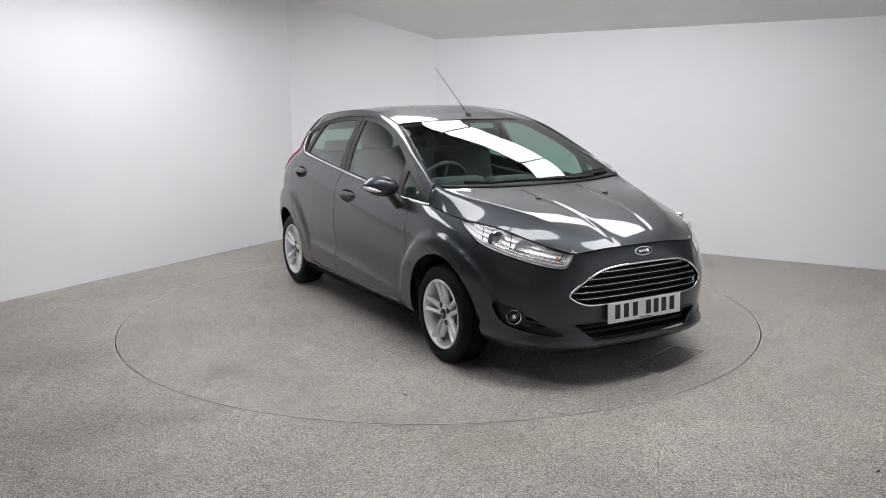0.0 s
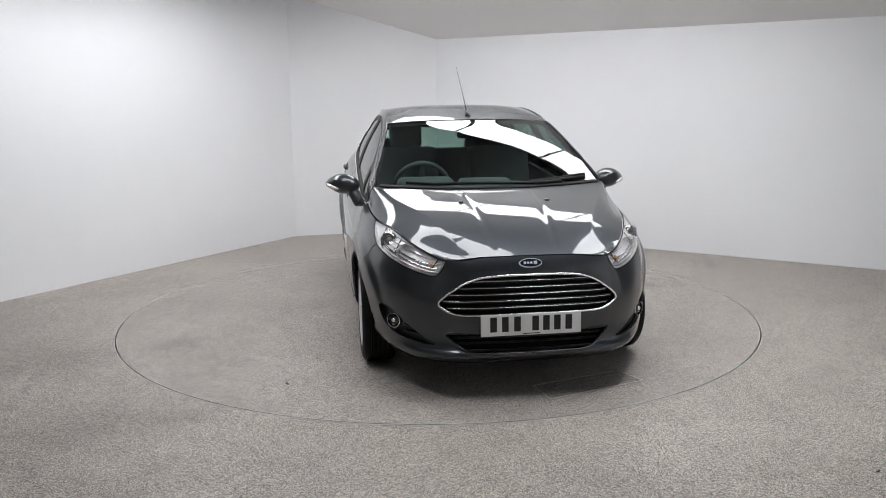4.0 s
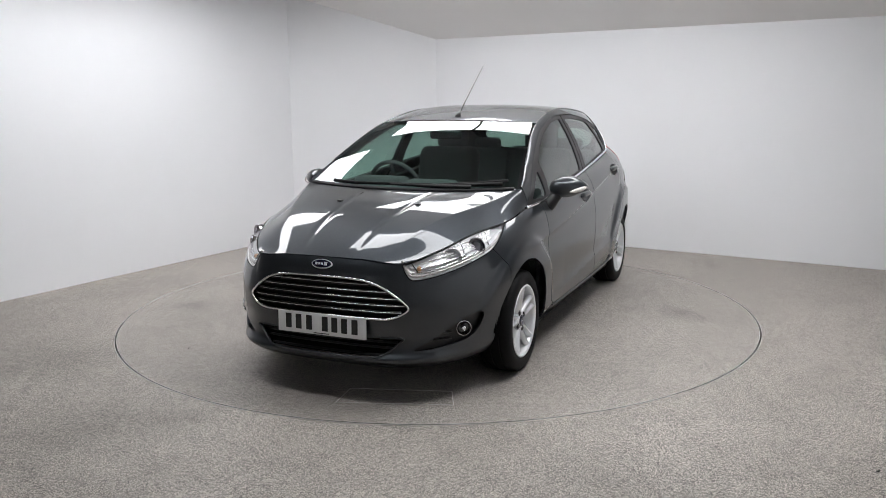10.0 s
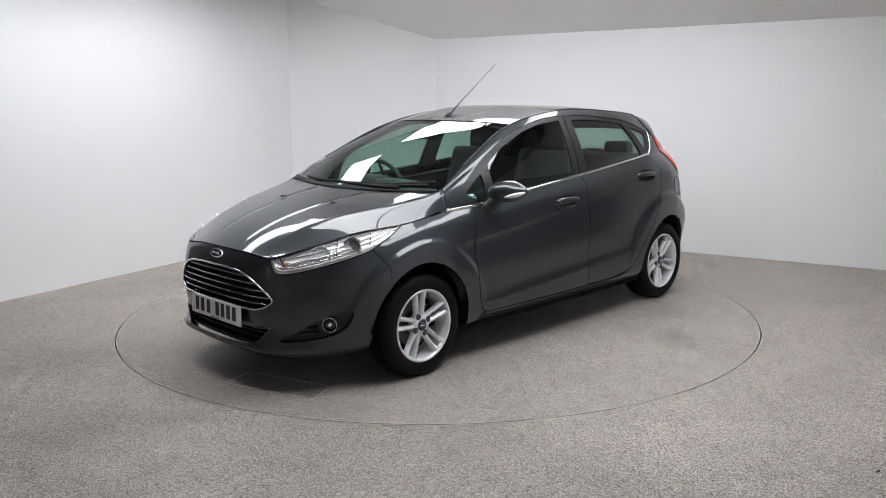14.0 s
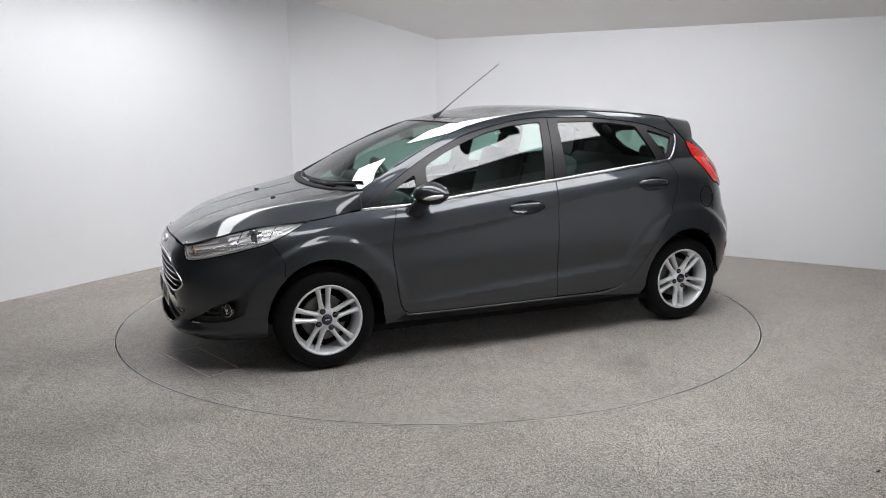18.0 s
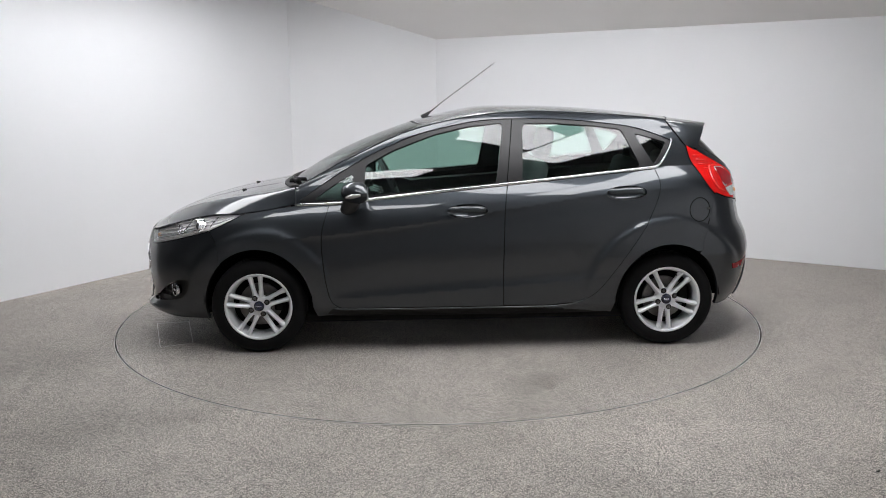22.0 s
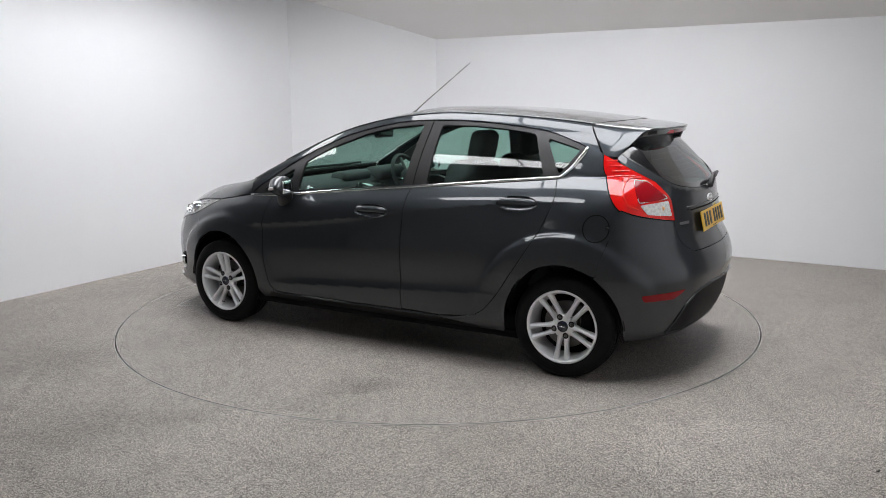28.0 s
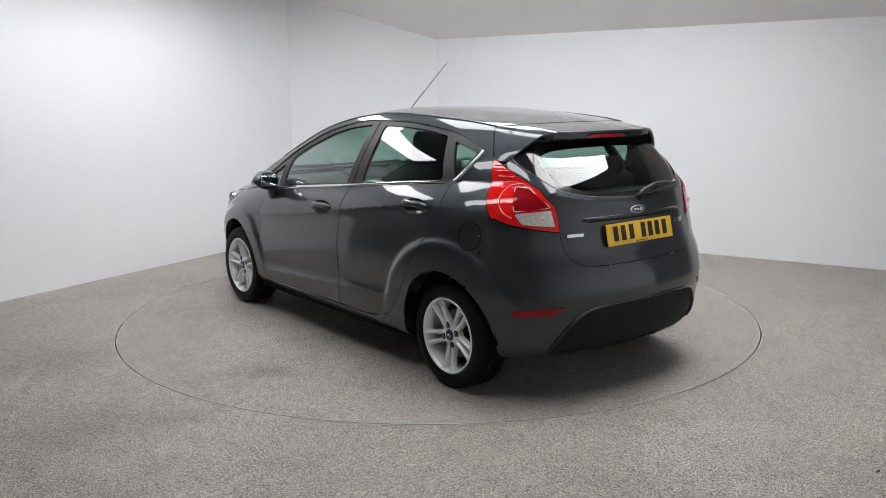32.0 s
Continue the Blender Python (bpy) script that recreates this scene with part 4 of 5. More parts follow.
refl = rounded([at3(-1.655, 0.745, 0.494), at3(-1.823, 0.52, 0.507), at3(-1.79, 0.60, 0.463), at3(-1.668, 0.738, 0.460)], 0.012)
pair("reflector", sheet(body, refl, step=0.012, lift=0.004, flange=0.01), M_DEEPRED, (rear_bumper, rear_bumper), "red rear reflector")

# tail lamps
tails = both("tail_lamp", sheet(body, tail_poly, step=0.009, lift=0.006, flange=0.03, inset=0.002), M_RED, "bright red tail lamp with clear lower lens")
deep = rounded([at3(-1.553, 0.61, 1.078), at3(-1.63, 0.60, 1.072), at3(-1.735, 0.545, 0.985), at3(-1.595, 0.665, 0.966)], 0.015)
pair("inner_lens", sheet(body, deep, step=0.01, lift=0.010, flange=0.004), M_DEEPRED, tails, "deep red inner lens")
white = rounded([at3(-1.60, 0.665, 0.956), at3(-1.738, 0.545, 0.973), at3(-1.765, 0.537, 0.892), at3(-1.635, 0.65, 0.908)], 0.012)
pair("reversing_lens", sheet(body, white, step=0.01, lift=0.010, flange=0.004), M_WHITELENS, tails, "clear white reversing lens")
pair_bm("lens_trim", tube_bm(skin(deep, 0.010), 0.0026, 6, True), M_WHITELENS, tails)
for k in range(5):
    zz = 1.180 - 0.026 * k
    a0, a1 = at3(-1.412 - 0.016 * k, 0.63, zz)[0], at3(-1.475 - 0.034 * k, 0.62, zz)[0]
    pair_bm("light_guide", tube_bm(skin([(a0 + (a1 - a0) * i / 6, zz) for i in range(7)], 0.0045), 0.0042, 6), M_BRIGHTRED, tails)
hook = [at3(-1.60, 0.60, 1.093), at3(-1.535, 0.635, 1.083), at3(-1.515, 0.675, 1.02), at3(-1.545, 0.695, 0.965), at3(-1.60, 0.685, 0.935)]
pair_bm("light_guide", tube_bm(skin(smooth_loop(hook, 6, closed=False), 0.0045), 0.0065, 8), M_BRIGHTRED, tails, "bright red curved light guide")
amber = [at3(-1.705, 0.58, 0.935)]
pair_bm("indicator_bulb", cyl_bm(0.013, 0.009, 0.010, Matrix.Translation(skin(amber, 0.0085)[0]) @ Euler((radians(90), 0, radians(-40))).to_matrix().to_4x4()), M_AMBER, tails, "amber bulb")


def mount(at):
    """A place on the skin and the tilt of its normal."""
    p, q = (Vector(skin([at], d)[0]) for d in (0.0, 0.01))
    return p, math.degrees(math.asin((q - p).normalized().z))


def plate(name, at, tilt, turn, material, label):
    """A number plate, lettered with plain bars."""
    p = part_mesh(name, bpy.data.meshes.new("p"), material, car, label)
    bm = box_bm(0.006, 0.52, 0.111, bevel=0.002)
    bm.to_mesh(p.data)
    bm.free()
    p.location = Vector(CAR_AT) + Vector(at)
    p.rotation_euler = (0, radians(tilt), radians(turn))
    for k, y in enumerate((0.195, 0.135, 0.078, 0.022, -0.072, -0.135, -0.195)):
        part("character_bar", box_bm(0.003, 0.034, 0.076, (0.0035, y, 0.004)), M_INK, p, smooth=False)
    part("maker_line", box_bm(0.002, 0.09, 0.004, (0.0035, 0, -0.047)), M_INK, p, smooth=False)
    return p


plate("number_plate", (2.046, 0, 0.391), -2, 0, M_WHITE, "white front number plate with black bars")
spot, lean = mount((S_END, 0.832))
plate("number_plate", spot + Vector((-0.007, 0, 0)), -lean, 180, M_YELLOW, "yellow rear number plate with black bars")


def badge(at, turn, size=1.0):
    """An oval badge: bright rim, dark enamel, plain bars for its script."""
    p, lean = mount(at)
    b = part_mesh("badge", bpy.data.meshes.new("b"), M_ALLOY, car, "silver-rimmed blue oval badge")
    bm = cyl_bm(1, 0.94, 0.014, seg=40)
    bmesh.ops.transform(bm, matrix=Euler((0, radians(90), 0)).to_matrix().to_4x4() @ Matrix.Diagonal((0.0255 * size, 0.062 * size, 1, 1)), verts=bm.verts)
    bm.to_mesh(b.data)
    bm.free()
    flat_edges(b.data)
    b.location = Vector(CAR_AT) + p
    b.rotation_euler = (0, radians(-lean), radians(turn))
    bm = cyl_bm(1, 1, 0.004, seg=40)
    bmesh.ops.transform(bm, matrix=Euler((0, radians(90), 0)).to_matrix().to_4x4() @ Matrix.Diagonal((0.0200 * size, 0.0545 * size, 1, 1)), verts=bm.verts)
    bmesh.ops.translate(bm, verts=bm.verts, vec=(0.006, 0, 0))
    part("enamel", bm, M_BLUE, b, "dark blue enamel", smooth=False)
    for y, w, h in ((-0.030, 0.012, 0.013), (-0.013, 0.011, 0.010), (0.003, 0.011, 0.010), (0.024, 0.017, 0.017)):
        part("letter_bar", box_bm(0.002, w * size, h * size, (0.0085, y * size, 0)), M_ALLOY, b, smooth=False)


badge((0.0, 0.699), 0)
badge((S_END, 0.943), 180, 0.88)
# ledge over the rear plate, small letter blocks
a0 = aty(0.375, 0.917, True)[0]
ledge = [(a0 + (2 * S_END - 2 * a0) * i / 20, 0.917) for i in range(21)]
part("grab_ledge", tube_bm(skin(ledge, -0.003), 0.010, 8, squash=(0.9, 1.1)), M_PAINT, tailgate)
part("ledge_shadow", tube_bm(skin([(p, 0.905) for p, _ in ledge[1:-1]], 0.001), 0.004, 6), M_DARK, tailgate)


def block(y, z, w, h):
    """A small chromed letter block on the tailgate."""
    sa = aty(abs(y), z, True)[0]
    sa = sa if y > 0 else 2 * S_END - sa
    q = skin([(sa - 0.004, z), (sa, z), (sa + 0.004, z)], 0.002)
    d = Vector(q[2]) - Vector(q[0])
    m = Euler((0, 0, math.atan2(d.y, d.x) - math.pi / 2)).to_matrix().to_4x4()
    part("letter_block", box_bm(0.004, w, h, q[1], turn=m), M_CHROME, tailgate, smooth=False)


for y in (-0.335, -0.372, -0.408):
    block(y, 0.852, 0.026, 0.028)
block(0.43, 0.846, 0.095, 0.016)
# rear wiper
rw = part("rear_wiper", tube_bm([(-1.815, -0.01, 1.005), (-1.815, -0.05, 1.035), (-1.80, -0.16, 1.060), (-1.79, -0.30, 1.066)], [0.016, 0.016, 0.012, 0.006], 8), M_BLACK, car, "black rear wiper")
part("wiper_blade", tube_bm([(-1.80, -0.07, 1.028), (-1.80, -0.22, 1.048), (-1.775, -0.375, 1.056)], 0.007, 6), M_BLACK, rw)

# ---- car: nose ----
hl_top = [(s, float(cEZ(s)) - 0.006) for s in np.linspace(s_tip, hl_low[0][0] - 0.002, 24)]
hl_poly = np.array(hl_low + hl_top[1:])


def deeper(dist):
    """The skin pushed inwards."""
    def fn(s, z):
        x, y, zz = body(s, z)
        return x - dist * 0.8, y - np.sign(y) * dist * 0.6, zz
    return fn


def bowl(s, z):
    """The lamp's silvered back: ledges that face upwards, one above the other."""
    k = (z - np.interp(s, [p[0] for p in hl_low], [p[1] for p in hl_low])) / 0.026
    k = k - np.floor(k)
    return deeper(0.011 + 0.016 * np.minimum(k / 0.8, (1 - k) / 0.2))(s, z)


lamps = both("headlamp", sheet(bowl, hl_poly, step=0.0045, flange=0.0), M_BOWL, "clear swept-back headlamp")
bm = bmesh.new()
lo = [bm.verts.new(p) for p in zip(*deeper(0.040)(hl_poly[:, 0], hl_poly[:, 1]))]
up = [bm.verts.new(p) for p in skin(hl_poly, -0.003)]
for i in range(len(lo)):
    j = (i + 1) % len(lo)
    bm.faces.new((lo[i], lo[j], up[j], up[i]))
pair_bm("lamp_wall", bm, M_BOWL, lamps)
for o in pair("lamp_glass", sheet(body, hl_poly, step=0.02, lift=0.002, flange=0.006, inset=0.003), M_LENS, lamps, "clear polycarbonate lens"):
    o.visible_shadow = False


def facing(p, yaw):
    """Turns a lathe (axis y) to face forwards and outwards."""
    return Matrix.Translation(p) @ Euler((0, 0, radians(-90 + yaw))).to_matrix().to_4x4()


def lathe_at(profile, m, seg=32):
    bm = lathe_bm(profile, seg)
    bmesh.ops.transform(bm, matrix=m, verts=bm.verts)
    return bm


proj = facing(Vector((1.606, 0.672, 0.760)), 32)
pair_bm("projector_ring", lathe_at([(0.050, 0.0), (0.050, 0.018), (0.044, 0.022), (0.038, 0.005), (0.030, -0.03), (0.045, -0.03)], proj), M_REFLECTOR, lamps, "bright projector ring", 40)
pair_bm("projector_lens", lathe_at([(0.0005, 0.018), (0.012, 0.016), (0.025, 0.008), (0.033, -0.006), (0.0005, -0.01)], proj), M_PROJ, lamps, "grey projector lens", 50)
proj2 = facing(Vector((1.752, 0.598, 0.722)), 28)
pair_bm("main_beam_bowl", lathe_at([(0.048, 0.01), (0.052, 0.012), (0.03, -0.02), (0.010, -0.035), (0.012, -0.038), (0.035, -0.024)], proj2), M_CHROME, lamps, "chromed reflector bowl", 40)
pair_bm("indicator_bulb", lathe_at([(0.0005, 0.02), (0.010, 0.015), (0.012, 0.0), (0.008, -0.012), (0.0005, -0.012)], facing(Vector((1.896, 0.486, 0.688)), 18), 16), M_AMBER, lamps, "amber indicator bulb")
drl = [(a[0], a[1] + 0.020) for a in hl_low[1:-8]]
pair_bm("light_guide", tube_bm(skin(drl, -0.010), 0.007, 8), M_WHITELENS, lamps, "white daytime light guide")
for k, f in enumerate((0.30, 0.55, 0.72)):
    i = int(f * (len(hl_low) - 1))
    s0, z0 = hl_low[i]
    ztop = float(cEZ(s0)) - 0.012
    pair_bm("bezel_rib", tube_bm(skin([(s0 - 0.01 * j, z0 + 0.03 + (ztop - z0 - 0.03) * j / 5) for j in range(6)], -0.012), 0.003, 6), M_GLOSS, lamps)

grille_back = (grille_poly - grille_poly.mean(0)) * np.array((1.03, 1.06)) + grille_poly.mean(0)


def pushed(d):
    def fn(s, z):
        x, y, zz = body(s, z)
        return x - d, y, zz
    return fn


grille = part_mesh("grille", sheet(pushed(0.045), grille_back, step=0.02, flange=0), M_SLAT, car, "black hexagonal grille with chrome bars")
part("grille_surround", tube_bm(skin(grille_poly, 0.001), 0.0062, 8, True), M_CHROME, grille, "chrome surround")


def span_at(half, z):
    """How far a left half outline reaches at a height."""
    h = np.array(half)
    best = 0
    for a, b in zip(h, h[1:]):
        if (a[1] - z) * (b[1] - z) <= 0 and a[1] != b[1]:
            best = max(best, a[0] + (b[0] - a[0]) * (z - a[1]) / (b[1] - a[1]))
    return best


for z in (0.611, 0.577, 0.543, 0.509, 0.474):
    w = span_at(grille_half, z) - 0.012
    ss = np.linspace(-w, w, 21)
    part("grille_bar", tube_bm(skin([(s, z) for s in ss], -0.018), 0.010, 8, squash=(1.4, 0.8)), M_SLAT, grille)
    part("grille_strip", tube_bm(skin([(s, z + 0.004) for s in ss], -0.004), 0.0026, 6), M_CHROME, grille, "thin chrome strip")
intake = part_mesh("lower_intake", sheet(pushed(0.05), (intake_poly - intake_poly.mean(0)) * np.array((1.04, 1.1)) + intake_poly.mean(0), step=0.02, flange=0), M_DARK, car, "dark lower air intake")
for z in (0.318, 0.292, 0.267):
    w = span_at(intake_half, z) - 0.01
    part("intake_bar", tube_bm(skin([(s, z) for s in np.linspace(-w, w, 17)], -0.025), 0.006, 6), M_BLACK, intake)
pair_bm("intake_lip", tube_bm(skin([p for p in intake_half if p[1] < 0.30 or p[0] > 0.30], 0.0), 0.006, 8), M_PAINT, (intake, intake))
fogs = both("fog_lamp_housing", sheet(deeper(0.03), (fog_poly - fog_poly.mean(0)) * 1.05 + fog_poly.mean(0), step=0.014, flange=0), M_BLACK, "black fog lamp recess")
fm = facing(Vector((1.775, 0.672, 0.372)), 36)
pair_bm("fog_lamp", lathe_at([(0.0005, 0.003), (0.026, 0.0), (0.034, -0.010), (0.028, -0.03), (0.0005, -0.03)], fm), M_GLOSS, fogs, "round fog lamp", 50)
pair_bm("fog_ring", lathe_at([(0.0345, 0.0), (0.036, 0.007), (0.039, 0.006), (0.0405, -0.01), (0.035, -0.01)], fm), M_CHROME, fogs, "chrome ring", 60)
pair_bm("fog_bulb", lathe_at([(0.0005, 0.012), (0.010, 0.009), (0.014, 0.002), (0.0005, 0.001)], fm, 16), M_REFLECTOR, fogs)
for k in range(2):
    zz = 0.325 + 0.03 * k
    a0 = at3(1.93 - 0.05 * k, 0.52 + 0.05 * k, zz)[0]
    a1 = at3(1.83, 0.64, zz)[0]
    pair_bm("recess_rib", tube_bm(skin([(a0 + (a1 - a0) * i / 8, zz) for i in range(9)], -0.02), 0.006, 6), M_BLACK, fogs)

# ---- car: trim on the sides ----
strip = [atx(x, belt(x) - 0.001) for x in np.linspace(1.008, -1.165, 60)] + [atx(*p) for p in dlo_back[::-1]]
both("belt_moulding", (lambda bm: (lambda me: (bm.to_mesh(me), bm.free(), me)[2])(bpy.data.meshes.new("m")))(tube_bm(skin(strip, 0.003), 0.0085, 8, squash=(0.7, 1.15))), M_CHROME, "bright chrome belt moulding")


def cup(cx, cz, a, b):
    """The scooped bowl behind a door handle."""
    def fn(s, z):
        x, y, zz = body(s, z)
        r = np.clip(1 - ((x - cx) / a) ** 2 - ((zz - cz) / b) ** 2, 0, 1)
        return x, y - np.sign(y) * 0.030 * np.sqrt(r), zz
    return fn


for doors, poly, cx, cz in (((front_door, front_door_r), CUP_F, -0.02, 0.853), ((rear_door, rear_door_r), CUP_R, -0.975, 0.948)):
    pair("handle_cup", sheet(cup(cx, cz, 0.122, 0.040), poly, step=0.008, flange=0), M_PAINT, doors)
    pts = [atx(cx + 0.108 * math.cos(math.pi * i / 12), cz + 0.006 + 0.004 * math.sin(math.pi * i / 12)) for i in range(13)]
    rad = [0.010, 0.014, 0.017, 0.018, 0.018, 0.018, 0.018, 0.018, 0.018, 0.018, 0.017, 0.014, 0.010]
    lifts = [-0.006, 0.003, 0.009, 0.012, 0.014, 0.015, 0.015, 0.015, 0.014, 0.012, 0.009, 0.003, -0.006]
    path = [skin([p], l)[0] for p, l in zip(pts, lifts)]
    pair_bm("door_handle", tube_bm(path, rad, 10, squash=(0.55, 1.0)), M_PAINT, doors)

flap = oval(-1.425, 0.841, 0.066, 0.070)
pair_ring = tube_bm(skin(flap, 0.0), 0.0032, 6, True)
fl = part("fuel_flap_gap", pair_ring, M_DARK, car, "round fuel flap gap")
part("fuel_flap_pull", box_bm(0.022, 0.006, 0.014, skin([atx(-1.482, 0.845)], 0.001)[0], bevel=0.002), M_GLOSS, fl)
for a in (SEAM_F, SEAM_B, SEAM_R):
    pair_bm("door_seal", tube_bm(skin(xz(a), -0.008), 0.006, 6), M_DARK, (car, car))
pair_bm("door_seal", tube_bm(skin(xz([(0.76 - 1.5 * i / 20, SILL_Z - 0.002) for i in range(21)]), -0.010), 0.006, 6), M_DARK, (car, car))
pair_bm("door_seal", tube_bm(skin(seam_bump, -0.009), 0.006, 6), M_DARK, (car, car))
pair_bm("door_seal", tube_bm(skin(quarter_low, -0.009), 0.006, 6), M_DARK, (car, car))
both("pillar_gap", (lambda bm: (lambda me: (bm.to_mesh(me), bm.free(), me)[2])(bpy.data.meshes.new("m")))(tube_bm(skin(xz([(-0.311, 1.388), (-0.30, 1.30), (-0.287, 1.2), (-0.275, 1.1), (-0.265, 1.01)]), -0.006), 0.003, 6)), M_DARK)

# door mirrors


def mirror_shell(x, y, z):
    """The housing over a unit ball: blunt behind, rounded in front, drawn out to a point at its outer end, with a ridge along the top."""
    px = 0.095 * x if x > 0 else -0.05 * abs(x) ** 0.5
    out = max(y, 0.0)
    high = 0.066 * (1 - 0.42 * out ** 2.2) * (1.0 if z > 0 else 0.95)
    ridge = 0.005 * math.exp(-((z - 0.55) / 0.16) ** 2) * max(x, 0.0) ** 0.5 * (1 - out)
    return Vector((0.625 + px * (1 - 0.25 * out ** 2) - 0.030 * y - 0.012 * out ** 2 + ridge, 0.882 + (0.116 if y > 0 else 0.100) * y, 0.978 + high * z + 0.004 * y))


bm = bmesh.new()
bmesh.ops.create_uvsphere(bm, u_segments=40, v_segments=24, radius=1)
for v in bm.verts:
    v.co = mirror_shell(*v.co)
me = bpy.data.meshes.new("m")
bm.to_mesh(me)
bm.free()
mirrors = both("door_mirror", me, M_PAINT, "grey door mirror with clear indicator")
pair_bm("mirror_glass", box_bm(0.006, 0.135, 0.080, (0.579, 0.884, 0.978), bevel=0.002, turn=Euler((0, 0, radians(15))).to_matrix().to_4x4()), M_CHROME, mirrors, "mirror glass")
ind = []
for q in np.linspace(0.30, 0.97, 10):
    dip = -0.42 * math.sqrt(1 - q * q)
    ind.append(tuple(mirror_shell(math.sqrt(max(1 - q * q - dip * dip, 0.0)), q, dip)))
pair_bm("indicator_lens", tube_bm(ind, [0.003, 0.006, 0.009, 0.0115, 0.013, 0.014, 0.014, 0.013, 0.011, 0.007], 10), M_WHITELENS, mirrors, "clear side indicator")
pair_bm("mirror_foot", tube_bm([(0.69, 0.765, 0.835), (0.685, 0.79, 0.87), (0.665, 0.815, 0.915), (0.64, 0.84, 0.945)], [0.050, 0.053, 0.052, 0.046], 12, squash=(1.0, 0.72)), M_BLACK, mirrors, "black mirror foot")

# ---- car: top ----
am = part("antenna", tube_bm([(0.235, 0, 1.385), (0.21, 0, 1.402), (0.18, 0, 1.425)], [0.020, 0.015, 0.007], 10), M_BLACK, car, "slim black roof antenna")
part("antenna_rod", tube_bm([(0.19, 0, 1.415), (0.10, 0, 1.487), (-0.252, 0, 1.741)], [0.0048, 0.0028, 0.0019], 6), M_BLACK, am)
for y in (-0.25, 0.25):
    part("washer_jet", box_bm(0.028, 0.026, 0.012, (1.405, y, 0.939), bevel=0.004), M_BLACK, car)
scuttle = [(float(x), float(y), float(z)) for x, y, z in zip(*screen(np.linspace(-0.97, 0.97, 25), np.full(25, 0.01)))]
cowl = part("windscreen_cowl", tube_bm([(x + 0.010, y, z - 0.010) for x, y, z in scuttle], 0.022, 8, squash=(1.8, 0.5)), M_SLAT, car, "black cowl below the windscreen")


def wiper(name, pts, blade):
    w = part(name, tube_bm(pts, [0.014, 0.011, 0.009, 0.007][:len(pts)], 8), M_SLAT, car, "black windscreen wiper")
    part("wiper_blade", tube_bm(blade, 0.0065, 6, squash=(0.8, 1.5)), M_SLAT, w)


def on_screen(y, v, up=0.010):
    u = y / float(wS[1](v))
    x, yy, z = screen(np.array([u]), np.array([v]))
    return (float(x[0]) + up * 0.5, float(yy[0]), float(z[0]) + up)


wiper("wiper", [on_screen(0.43, 0.00), on_screen(0.30, 0.006), on_screen(0.05, 0.02), on_screen(-0.08, 0.025)], [on_screen(0.34, 0.03, 0.006), on_screen(0.0, 0.035, 0.006), on_screen(-0.35, 0.022, 0.006), on_screen(-0.52, 0.03, 0.006)])
wiper("wiper", [on_screen(0.60, 0.03), on_screen(0.50, 0.03), on_screen(0.30, 0.02), on_screen(0.2, 0.02)], [on_screen(0.62, 0.075, 0.006), on_screen(0.4, 0.05, 0.006), on_screen(0.18, 0.03, 0.006)])

# ---- car: wheels ----


